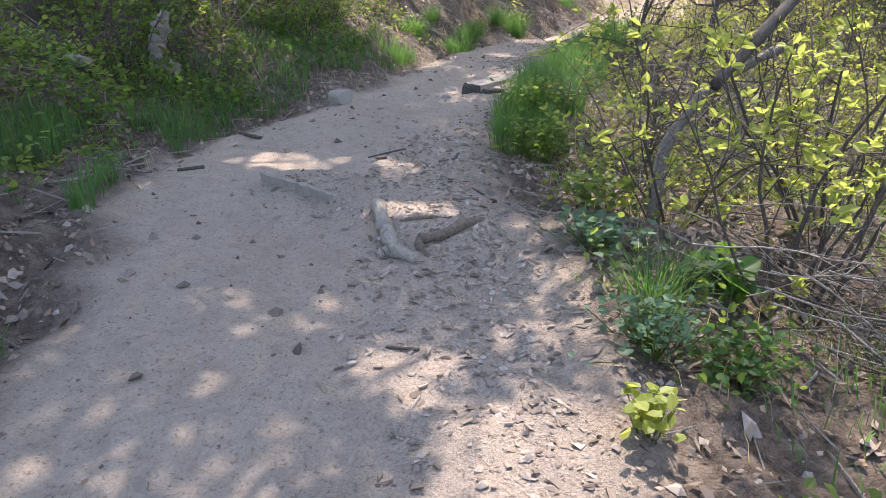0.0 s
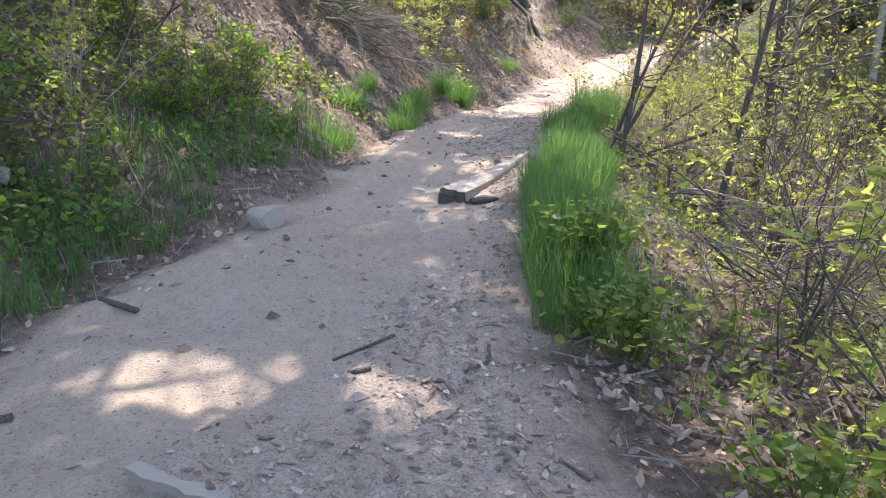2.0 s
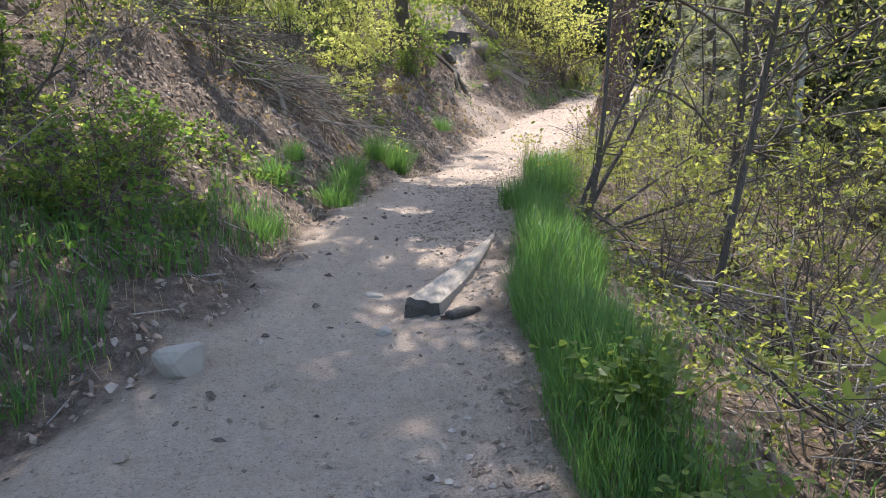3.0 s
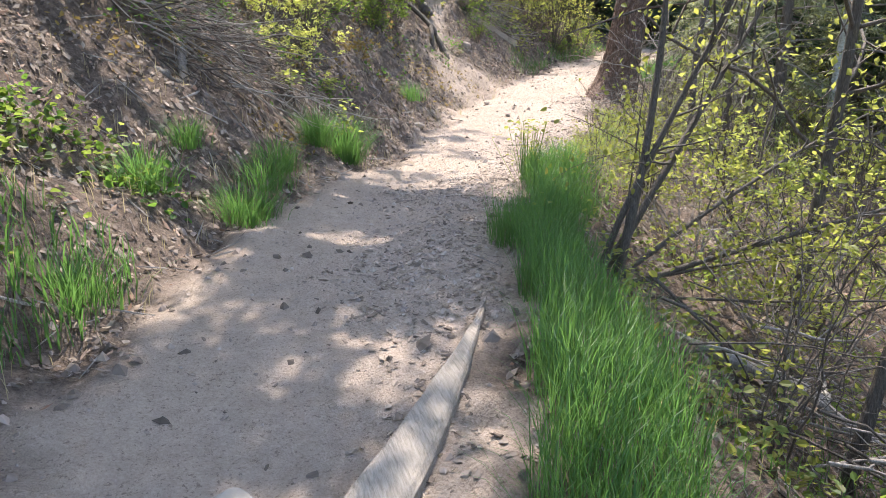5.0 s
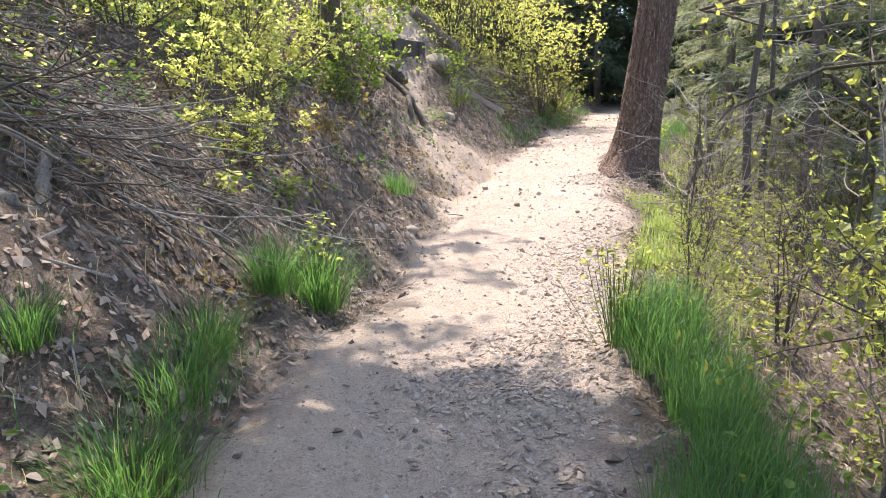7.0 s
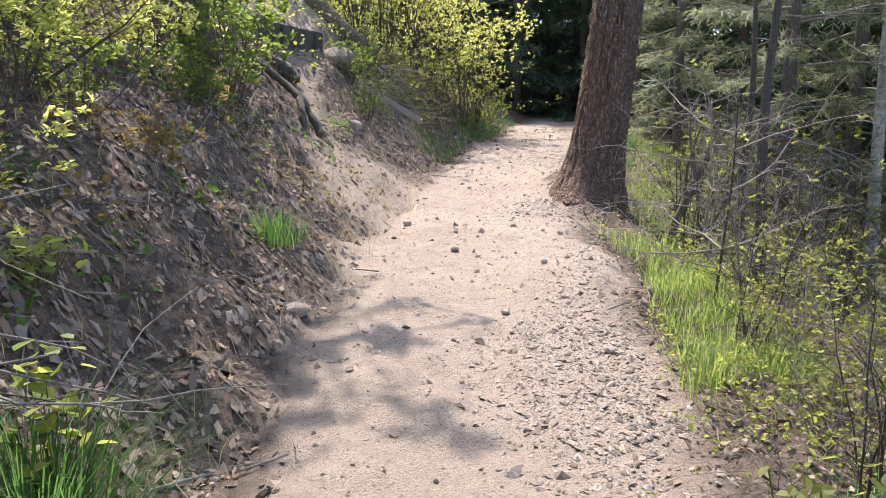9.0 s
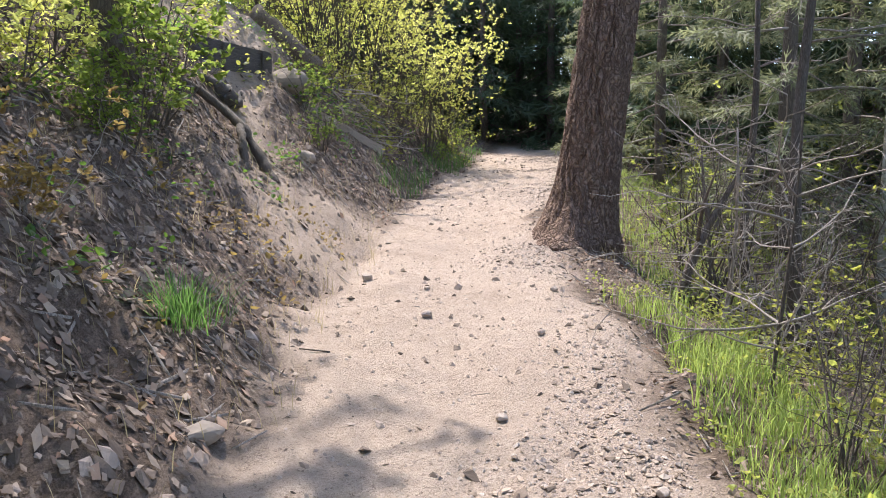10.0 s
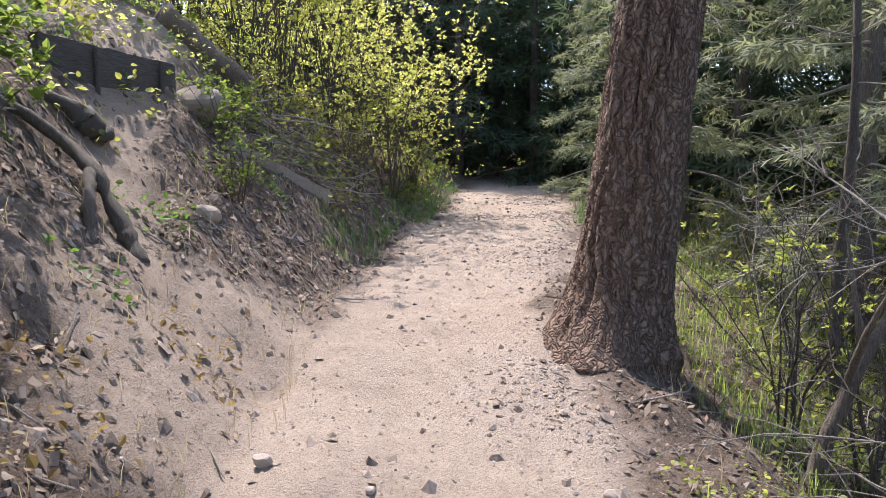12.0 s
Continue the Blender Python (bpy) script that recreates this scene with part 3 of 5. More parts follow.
def broadleaf(seed, height, trunk_r, crown_h, crown_r, leaves, leaf_mat, bark, label, at, lean=(0, 0), size=0.11, low=0.5, bias=0.0, canopy=False):
    """A tree with limbs and a loose, uneven crown."""
    rng = np.random.default_rng(seed)
    wood, limbs, sites = Soup(), Soup(), []
    line = np.array([(lean[0] * f * height + 0.05 * math.sin(f * 7 + seed), lean[1] * f * height + 0.05 * math.cos(f * 5 + seed), f * height - 0.25) for f in np.linspace(0, 1, 12)])
    tube(wood, line, trunk_r * np.linspace(1, 0.25, 12) * np.r_[1.35, 1.1, np.ones(10)], 12)
    for i in range(16):
        f = low + (1 - low) * i / 16
        p = line[int(f * 10.99)]
        a = i * 2.4 + rng.uniform(-0.5, 0.5)
        bl = bent(rng, p, (math.cos(a) + bias, math.sin(a), rng.uniform(0.2, 0.9)), crown_r * rng.uniform(0.7, 1.2), 6, 0.35)
        tube(limbs, bl, np.linspace(trunk_r * 0.3, 0.012, 7), 5, False)
        for _ in range(9):
            tw = bent(rng, bl[rng.integers(2, 7)], rng.normal(0, 1, 3) + np.array([0, 0, 0.2]), crown_r * rng.uniform(0.25, 0.5), 4, 0.4)
            tube(limbs, tw, np.linspace(0.012, 0.004, 5), 3, False)
            sites += [tw[1], tw[2], tw[3], tw[4]]
    sites = np.array(sites)
    green = Soup()
    places = sites[rng.integers(0, len(sites), leaves)] + rng.normal(0, 0.14, (leaves, 3))
    if canopy:
        places = places[rng.uniform(0, 1, leaves) < cover(places + np.array(at))]
    scatter(green, rng, places, size * rng.uniform(0.6, 1.2, len(places)), LEAF4, LEAF4_F, 0.6)
    ob = thing("tree", label, "tree", at=at)
    part("trunk", wood.mesh("trunk", bark, True), ob)
    tagged(part("branch_work", limbs.mesh("branch_work", M_BARK_GREY, True), ob), kind="stuff")
    tagged(part("crown", green.mesh("crown", leaf_mat), ob), kind="stuff")
    return ob


def spot(x, y, sink=0.0):
    return (x, y, ground_at(x, y) - sink)


def planted(ob, x, y, turn, size=1.0, sink=0.03):
    """Sets the thing on the ground there."""
    ob.location, ob.rotation_euler, ob.scale = spot(x, y, sink), (0, 0, turn), (size, size, size)
    return ob


def again(ob, x, y, turn, size=1.0, sink=0.03):
    """Another one like ob."""
    made = copy_thing(ob, Matrix.Translation(spot(x, y, sink)) @ Matrix.Rotation(turn, 4, "Z"))
    made.scale = (size, size, size)
    return made


# ---- large trees ----
def pine_trunk(at, radius, height, lean):
    """A stout pine bole with deep furrows, plates of bark and a flared foot."""
    rng = np.random.default_rng(5)
    sides, rows = 150, 330
    hs = np.r_[np.linspace(-0.95, 4.5, 270), np.linspace(4.6, height, rows - 270)]
    a = np.arange(sides) * 2 * math.pi / sides
    A, H = np.meshgrid(a, hs)
    u, v = np.cos(A) * 2.2, np.sin(A) * 2.2
    warp = value_noise(A * 3.0, H * 2.4, 11) * 0.8
    ridge = np.zeros_like(A)
    for k, (f, g, w) in enumerate(((13, 1.5, 1.0), (27, 3.4, 0.6))):
        cyc = A / (2 * math.pi) * f + warp * f / 13 + value_noise(np.cos(A) * 3 + 9, H * g, 20 + k) * 1.5
        fur = 1 - np.abs(2 * (cyc - np.floor(cyc)) - 1)
        ridge += w * np.minimum(fur * 3.0, 1.0)
    cross = value_noise(A * 9, H * 9, 31)
    ridge = ridge * 0.028 + cross * 0.02 + value_noise(A * 26, H * 24, 32) * 0.008
    flare = 1 + 0.62 * np.exp(-np.maximum(H + 0.2, 0) / 0.26) * (1 + 0.7 * np.cos(A - 2.9) + 0.25 * np.cos(3 * A + 2.2) + 0.2 * np.cos(5 * A)) + 0.10 * np.exp(-np.maximum(H, 0) / 1.2)
    r = radius * flare * (1 - 0.045 * np.clip(H, 0, 20)) + ridge - 0.02
    v3 = np.stack([lean[0] * H + np.cos(A) * r, lean[1] * H + np.sin(A) * r, H], 2).reshape(-1, 3)
    i, j = np.meshgrid(np.arange(rows - 1), np.arange(sides), indexing="ij")
    k = (j + 1) % sides
    faces = np.stack([i * sides + j, i * sides + k, (i + 1) * sides + k, (i + 1) * sides + j], 2).reshape(-1, 4)
    ob = thing("pine_tree", "tall pine with furrowed reddish-brown bark beside the trail", "tree", at=at)
    part("trunk", mesh_from("trunk", v3, faces, M_BARK, True), ob)
    limbs, needles = Soup(), Soup()
    for n in range(26):
        h = height * (0.72 + 0.28 * n / 26)
        an = n * 2.4
        way = np.array([math.cos(an), math.sin(an), 0.25])
        bl = bent(rng, (lean[0] * h, lean[1] * h, h), way, 2.6 * (1.15 - n / 30), 6, 0.2)
        tube(limbs, bl, np.linspace(0.05, 0.012, 7), 5, False)
        p = bl[rng.integers(2, 7, 110)] + rng.normal(0, 0.25, (110, 3))
        scatter(needles, rng, p, rng.uniform(0.18, 0.32, 110), FROND, FROND_F)
    tagged(part("branch_work", limbs.mesh("branch_work", M_BARK_GREY, True), ob), kind="stuff")
    tagged(part("crown", needles.mesh("crown", M_NEEDLE), ob), kind="stuff")
    return ob


pine_trunk((7.08, 18.02, ground_at(7.0, 18.05)), 0.285, 13.0, (0.095, -0.07))

slope_tree = broadleaf(3, 5.2, 0.18, 6, 0.9, 260, M_LEAF, M_BARK_GREY, "slender grey-barked tree rooted on the leafy bank", spot(2.9, 20.2), (0.01, 0.0), 0.12, 0.62)
# trees out of view, placed and leaned so their crowns shade trail and bank
for n, (x, y, h, tip, r) in enumerate(((-4.2, 5.2, 8.0, 0.5, 2.9), (-4.4, 8.2, 8.0, 0.56, 2.7), (-4.2, 12.8, 7.8, 0.62, 2.7), (-6.0, 9.6, 8.5, 0.5, 2.6), (-3.6, 1.6, 8.0, 0.45, 2.6),
                                       (-2.9, 15.3, 7.6, 0.72, 2.6), (-6.2, 13.0, 8.0, 0.45, 2.6), (-4.8, 10.6, 8.6, 0.72, 3.0), (-4.4, 3.4, 8.6, 0.66, 2.8), (-3.4, 17.4, 8.0, 0.72, 2.7), (-1.2, 20.4, 7.5, 0.42, 2.7), (-2.6, 21.6, 8.0, 0.3, 2.6))):
    broadleaf(40 + n, h, 0.15, 5, r, 8000, M_LEAF, M_BARK_GREY, "leafy tree leaning over the trail from the slope", spot(x, y), (tip, -0.02), 0.15, 0.5, 1.6 if n == 5 else 0.9, True)

# ---- conifers of the gully and the far wood ----
fir_a = conifer(1, 9.0, 2.0, 75, 70, M_NEEDLE_GREY, 0.03, 0.13, "grey-green fir with drooping boughs in the gully")
fir_b = conifer(2, 10.0, 2.3, 70, 42, M_NEEDLE, 0.05, 0.15, "dark green fir in the shaded wood", frond_size=0.72)
fir_c = conifer(3, 7.0, 1.6, 75, 60, M_NEEDLE_GREY, 0.02, 0.1, "young grey-green fir with low boughs")
planted(fir_a, 10.9, 18.2, 0.4)
planted(fir_b, 14.8, 22.2, 1.1)
planted(fir_c, 13.3, 16.3, 2.0)
for ob, spots in ((fir_a, ((13.2, 18.6, 1.1), (11.6, 21.0, 0.9), (15.5, 17.5, 1.2))),
                  (fir_b, ((17.5, 26.0, 1.2), (16.5, 29.8, 1.0), (19.5, 30.6, 1.2), (18.3, 33.8, 1.1), (22.5, 34.0, 1.2), (14.9, 33.5, 1.15),
                           (21.0, 38.0, 1.3), (26.0, 35.0, 1.2), (16.5, 37.5, 1.3), (11.5, 37.0, 1.2), (26.0, 41.0, 1.4), (32.0, 39.0, 1.4), (17.2, 28.2, 0.7), (15.6, 25.4, 0.9), (23.0, 29.0, 1.3), (17.5, 21.0, 1.2), (20.5, 20.0, 1.4), (19.0, 16.5, 1.4), (24.0, 25.0, 1.4), (23.0, 17.5, 1.5), (13.4, 32.8, 1.0), (13.5, 36.5, 1.1), (17.0, 37.0, 1.6), (12.8, 39.5, 1.6), (19.5, 39.0, 1.6), (16.2, 43.0, 1.8), (15.5, 40.0, 1.3), (9.5, 39.0, 1.3), (18.5, 42.0, 1.4), (6.5, 40.0, 1.3), (12.0, 42.0, 1.4), (29.0, 31.0, 1.5), (18.2, 18.6, 1.1), (16.6, 15.6, 1.0), (21.0, 23.0, 1.3), (21.5, 14.0, 1.3), (19.5, 27.5, 1.3), (26.0, 20.0, 1.5), (25.0, 28.0, 1.5), (15.6, 19.4, 0.9), (20.2, 34.8, 1.5), (14.2, 30.2, 0.9))),
                  (fir_c, ((13.7, 24.3, 0.9), (14.5, 12.0, 1.2), (17.5, 14.5, 1.4), (9.8, 12.6, 0.7)))):
    for n, (x, y, k) in enumerate(spots):
        again(ob, x, y, n * 1.7 + x, k)
broadleaf(60, 9.0, 0.09, 5, 1.5, 1200, M_LEAF, M_ASPEN, "young aspen with pale bark in the gully", spot(11.0, 16.9), (0.06, 0.03), 0.1, 0.55)

broadleaf(61, 4.6, 0.036, 3, 1.0, 1100, M_LEAF_OLIVE, M_STEM, "slender dark-stemmed tree with young leaves in the gully", spot(2.9, 8.5), (0.12, -0.04), 0.05, 0.4, 1.2)
broadleaf(62, 5.5, 0.06, 3, 2.3, 3200, M_LEAF_OLIVE, M_STEM, "slender dark-stemmed tree with young leaves in the gully", spot(4.6, 10.6), (0.04, 0.02), 0.07, 0.3, 0.3)

# ---- shrubs ----
YG = "spring shrub with bright yellow-green leaves beside the trail"
bright = [shrub(s, 1.7, 1.3, 9, 850, 0.058, M_LEAF_BRIGHT, M_STEM, label=YG, group="yellow-green shrubs", twigs=7, cluster=0.045, slim=0.75) for s in (11, 12, 13)]
green = [shrub(s, 1.1, 0.7, 10, 1500, 0.045, M_LEAF, M_STEM, label="leafy green shrub on the slope", group="green shrubs", twigs=6) for s in (21, 22, 23)]
olive = [shrub(s, 1.5, 0.9, 10, 1500, 0.04, M_LEAF_OLIVE, M_STEM_PALE, label="twiggy olive-green shrub with fine leaves", group="olive shrubs", twigs=8, shape=LEAF4, shape_f=LEAF4_F, thick=0.009) for s in (31, 32, 33)]
bare = [shrub(s, 1.6, 0.8, 9, 60, 0.03, M_LEAF_BRIGHT, M_STEM_PALE, label="nearly bare grey-twigged shrub", group="bare shrubs", twigs=9, thick=0.011) for s in (41,)]
bare += [shrub(s, 1.6, 0.9, 9, 160, 0.04, M_LEAF_OLIVE, M_STEM, label="dark-twigged shrub with few leaves", group="bare shrubs", twigs=9, thick=0.011) for s in (42, 43)]
rust = shrub(51, 0.7, 0.5, 9, 700, 0.045, M_LEAF_RUST, M_STEM_PALE, label="low shrub with rust-brown leaves on the bank", group="rust shrubs", twigs=6, thick=0.006)
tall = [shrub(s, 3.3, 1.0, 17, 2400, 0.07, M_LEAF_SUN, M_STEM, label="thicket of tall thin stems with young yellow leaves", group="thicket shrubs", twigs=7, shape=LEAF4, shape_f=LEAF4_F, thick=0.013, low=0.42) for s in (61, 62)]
gold = [shrub(s, 1.25, 1.1, 10, 2300, 0.06, M_LEAF_SUN, M_STEM, label="bushy shrub with sunlit yellow-green leaves on the bank", group="bank shrubs", twigs=7, shape=LEAF4, shape_f=LEAF4_F, cluster=0.05, slim=0.8) for s in (65, 66)]
maple = shrub(71, 1.4, 0.7, 8, 900, 0.085, M_LEAF, M_STEM, label="young maple shrub with broad green leaves", group="maple shrubs", twigs=6)

far_shrubs = [shrub(s, 1.6, 1.0, 6, 520, 0.1, m, M_STEM_PALE, label=t, group="far shrubs", twigs=4, shape=LEAF4, shape_f=LEAF4_F, cluster=0.12)
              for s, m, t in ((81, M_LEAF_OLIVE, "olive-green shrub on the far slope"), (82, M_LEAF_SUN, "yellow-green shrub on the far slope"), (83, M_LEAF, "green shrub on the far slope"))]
used = set()


def put(ob, x, y, turn, size=1.0, sink=0.03):
    if ob.name in used:
        return again(ob, x, y, turn, size, sink)
    used.add(ob.name)
    return planted(ob, x, y, turn, size, sink)


for n, (kinds, x, y, k) in enumerate((
        (bright, 1.75, 3.3, 1.05), (bright, 1.45, 4.3, 0.85), (bright, 2.3, 4.2, 1.1), (bright, 2.2, 2.4, 1.0), (bare, 1.5, 5.3, 0.7), (olive, 2.7, 5.6, 1.0),
        (olive, 1.9, 6.3, 0.9), (bare, 2.6, 7.2, 0.9), (bare, 3.3, 8.2, 1.0), (olive, 3.4, 6.4, 1.1), (bare, 2.3, 8.4, 0.7), (bright, 4.2, 7.4, 1.0), (bare, 2.1, 5.1, 0.9), (bare, 2.6, 3.2, 1.1),
        (olive, 3.6, 9.7, 1.0), (olive, 3.9, 11.2, 0.9), (bright, 4.4, 10.3, 1.0), (bright, 5.4, 12.4, 1.0), (olive, 4.9, 13.4, 0.7), (olive, 3.25, 12.0, 0.5), (bare, 3.7, 12.6, 0.6), (olive, 4.2, 13.1, 0.5), (bare, 4.7, 13.9, 0.7), (bare, 4.1, 12.2, 0.8),
        (olive, 5.6, 14.2, 0.6), (bare, 6.9, 16.2, 1.0), (bare, 7.5, 17.0, 1.0), (bare, 6.3, 15.3, 0.8), (bare, 8.0, 16.0, 1.2), (bare, 7.2, 14.9, 1.0),
        (olive, 7.5, 13.5, 1.0), (bright, 8.6, 17.6, 0.9), (bare, 9.0, 16.5, 1.3), (bare, 9.6, 18.2, 1.2), (bright, 7.0, 11.6, 1.2), (olive, 6.2, 9.8, 1.2),
        (bright, 5.2, 8.0, 1.3), (olive, 4.6, 5.2, 1.3), (bright, 4.0, 3.2, 1.2), (olive, 3.4, 1.4, 1.1), (bright, 6.2, 6.0, 1.4),
        (green, -3.4, 4.6, 0.8), (green, -3.2, 7.3, 1.0), (olive, -2.5, 8.4, 0.8), (green, -1.7, 8.8, 0.75), (green, -1.5, 9.9, 0.7), (green, -2.4, 9.8, 1.0), (olive, -3.6, 9.3, 1.1),
        (green, -3.9, 6.0, 0.9), (green, -3.9, 8.0, 0.9), (olive, -2.1, 11.2, 0.9), (green, -3.3, 11.4, 1.1), (olive, -1.9, 13.2, 1.0), (bare, -1.0, 13.6, 0.8),
        (gold, 0.55, 15.3, 0.8), (gold, 0.95, 14.7, 0.6), (gold, 0.1, 16.3, 1.0), (gold, 1.2, 16.4, 0.8), (gold, -0.7, 16.2, 1.0), (rust, 2.0, 16.6, 0.9),
        (green, 1.5, 16.7, 0.7), (bare, 1.0, 15.2, 0.6), (maple, 3.05, 19.3, 0.85), (maple, 2.75, 18.6, 0.55), (maple, 3.3, 20.4, 0.9), (green, 2.7, 18.2, 0.6), (bright, 2.3, 19.8, 1.1),
        (green, 5.3, 20.9, 0.55), (maple, 5.35, 21.6, 0.5), (bare, 5.9, 21.5, 0.5), (bright, 6.3, 22.6, 0.7), (olive, 7.0, 23.2, 0.8), (bright, 7.8, 23.7, 0.8), (bright, 8.9, 24.6, 0.8), (bare, 7.4, 22.7, 0.7), (green, 8.6, 23.6, 0.5), (bright, 9.6, 24.3, 0.7),
        (tall, 6.3, 23.8, 1.0), (tall, 7.1, 24.4, 1.05), (tall, 8.0, 25.0, 1.0), (tall, 8.9, 25.8, 1.0), (tall, 5.9, 24.8, 1.1), (tall, 7.3, 26.0, 1.2), (tall, 9.8, 26.9, 1.1), (tall, 5.0, 26.0, 1.2), (tall, 8.4, 23.6, 0.8), (tall, 9.3, 24.5, 0.85), (tall, 3.4, 24.6, 1.0), (tall, 4.2, 25.4, 1.0), (tall, 2.2, 22.6, 0.9), (gold, 2.0, 18.7, 0.8), (gold, 1.4, 18.0, 0.8),
        (green, 9.6, 24.9, 0.6), (green, 10.4, 25.9, 0.7), (tall, 0.8, 18.4, 0.9), (tall, 1.5, 19.3, 0.9), (tall, 0.2, 17.6, 0.8), (tall, 0.9, 20.4, 1.0), (tall, -0.3, 19.6, 1.0), (bright, 1.1, 17.4, 0.9), (tall, -0.8, 18.6, 1.1), (bright, 1.6, 21.4, 0.8), (tall, -2.4, 17.6, 1.0), (bright, 3.0, 23.4, 0.8), (bright, 2.4, 24.0, 1.1))):
    put(kinds[n % len(kinds)] if isinstance(kinds, list) else kinds, x, y, n * 2.1, k)


def fill(kinds, count, seed, y0, y1, left=None, right=None, size=(0.6, 1.1)):
    """Plants of these kinds at random on a stretch of the slopes."""
    rng = np.random.default_rng(seed)
    done = 0
    while done < count:
        x, y = rng.uniform(-12, 22), rng.uniform(y0, y1)
        s, d, (_, wl, wr, _, _) = along(x, y)
        u = d[0] - wl[0] if left else -d[0] - wr[0]
        a, b = left or right
        if a < u < b and side_track(np.array([x]), np.array([y]))[0] > 0.9:
            put(kinds[rng.integers(len(kinds))], x, y, rng.uniform(0, 6), rng.uniform(*size))
            done += 1


fill(far_shrubs + green, 16, 1, 4, 16, left=(2.6, 8))
fill(far_shrubs + tall, 20, 2, 15, 32, left=(3.4, 9), size=(0.7, 1.1))
fill(bright + olive + bare, 26, 3, 0, 20, right=(3.4, 9), size=(0.9, 1.4))
fill(far_shrubs + tall, 24, 6, 3, 24, right=(5, 11), size=(1.0, 1.5))
fill(far_shrubs, 60, 7, 0, 34, right=(10, 26), size=(1.3, 2.4))
fill(green + olive, 10, 4, 24, 36, left=(0.4, 3.0), size=(0.5, 0.9))
fill(green + olive, 12, 5, 19, 36, right=(0.8, 5.0), size=(0.6, 1.0))

# the many-stemmed shrub that leans out over the gully
def leaning_shrub(at):
    rng = np.random.default_rng(77)
    ob = thing("shrub", "many-stemmed shrub with long dark stems leaning over the gully", "shrub", at=at)
    sites, leaves, twigs_ = [], Soup(), Soup()
    for way, long, r in (((0.26, 0.0, 1.0), 3.0, 0.034), ((0.33, -0.05, 1.0), 3.0, 0.027), ((0.62, -0.1, 1.0), 3.1, 0.032), ((1.0, 0.0, 0.62), 2.8, 0.022),
                         ((1.0, -0.25, 0.4), 2.7, 0.024), ((1.0, -0.3, 0.12), 2.4, 0.014), ((0.9, -0.5, 0.05), 2.3, 0.012), ((0.45, 0.4, 1.0), 2.4, 0.012), ((0.1, 0.35, 1.0), 1.7, 0.009)):
        stem = Soup()
        line = bent(rng, rng.normal(0, 0.07, 3) * (1, 1, 0) + np.array([0, 0, -0.1]), way, long, 12, 0.06, -0.004)
        tube(stem, line, np.linspace(r, r * 0.3, 13), 7)
        part("stem", stem.mesh("stem", M_STEM, True), ob)
        for _ in range(9):
            k = rng.integers(4, 13)
            tw = bent(rng, line[k], rng.normal(0, 1, 3) + np.array(way) * 0.8 + np.array([0, 0, 0.3]), rng.uniform(0.3, 0.8), 5, 0.35)
            tube(twigs_, tw, np.linspace(r * 0.35, 0.002, 6), 4, False)
            sites += list(tw[2:])
    sites = np.array(sites)
    scatter(leaves, rng, sites[rng.integers(0, len(sites), 1300)] + rng.normal(0, 0.06, (1300, 3)), 0.05 * rng.uniform(0.5, 1.2, 1300), LEAF6, LEAF6_F, 0.7)
    tagged(part("twig_mass", twigs_.mesh("twig_mass", M_STEM, True), ob), kind="stuff")
    tagged(part("foliage", leaves.mesh("foliage", M_LEAF_OLIVE), ob), kind="stuff")


leaning_shrub(spot(2.62, 10.35))


# ---- roots, timbers and stones ----
def gnarl(name, label, category, lines, mat, sides=10, group="", ripple=0.18, seed=1):
    """A piece of root or branch swept along its lines: each (points, radii)."""
    rng = np.random.default_rng(seed)
    soup = Soup()
    for pts, radii in lines:
        pts, radii = np.array(pts, float), np.array(radii, float)
        k = np.linspace(0, len(pts) - 1, len(pts) * 6)
        fine = np.stack([np.convolve(np.pad(np.interp(k, range(len(pts)), pts[:, c]), 2, "edge"), [0.1, 0.2, 0.4, 0.2, 0.1], "valid") for c in range(3)], 1)
        fr = np.interp(k, range(len(radii)), radii) * (1 + rng.normal(0, ripple, len(k)) * 0.5)
        tube(soup, fine + rng.normal(0, 0.06, fine.shape) * fr[:, None], fr, sides)
    return solo(name, soup.mesh(name, mat, True), label, category, group)


def on_ground(pts, lift):
    return [(x, y, ground_at(x, y) + h) for (x, y), h in zip(pts, lift)]


gnarl("tree_root", "worn tree root exposed across the dirt trail", "root",
      [(on_ground([(-0.37, 4.24), (-0.335, 4.1), (-0.315, 3.98), (-0.29, 3.86), (-0.25, 3.72), (-0.21, 3.6)], (0.0, 0.02, 0.02, 0.025, 0.03, 0.0)), (0.03, 0.045, 0.036, 0.042, 0.045, 0.03)),
       (on_ground([(-0.29, 3.56), (-0.22, 3.57), (-0.16, 3.5), (-0.1, 3.46), (-0.03, 3.45)], (0.0, 0.03, 0.03, 0.02, -0.02)), (0.03, 0.042, 0.034, 0.028, 0.015))], M_ROOT_WORN, ripple=0.28)
gnarl("tree_root", "thin forked root exposed in the dirt trail", "root",
      [(on_ground([(0.27, 3.84), (0.16, 3.76), (0.04, 3.68), (-0.06, 3.64), (-0.09, 3.58), (-0.02, 3.5)], (-0.01, 0.015, 0.02, 0.02, 0.015, -0.02)), (0.02, 0.028, 0.03, 0.028, 0.024, 0.014)),
       (on_ground([(-0.2, 3.86), (-0.06, 3.88), (0.08, 3.92)], (0.0, 0.008, -0.005)), (0.012, 0.014, 0.008))], M_ROOT, ripple=0.35)


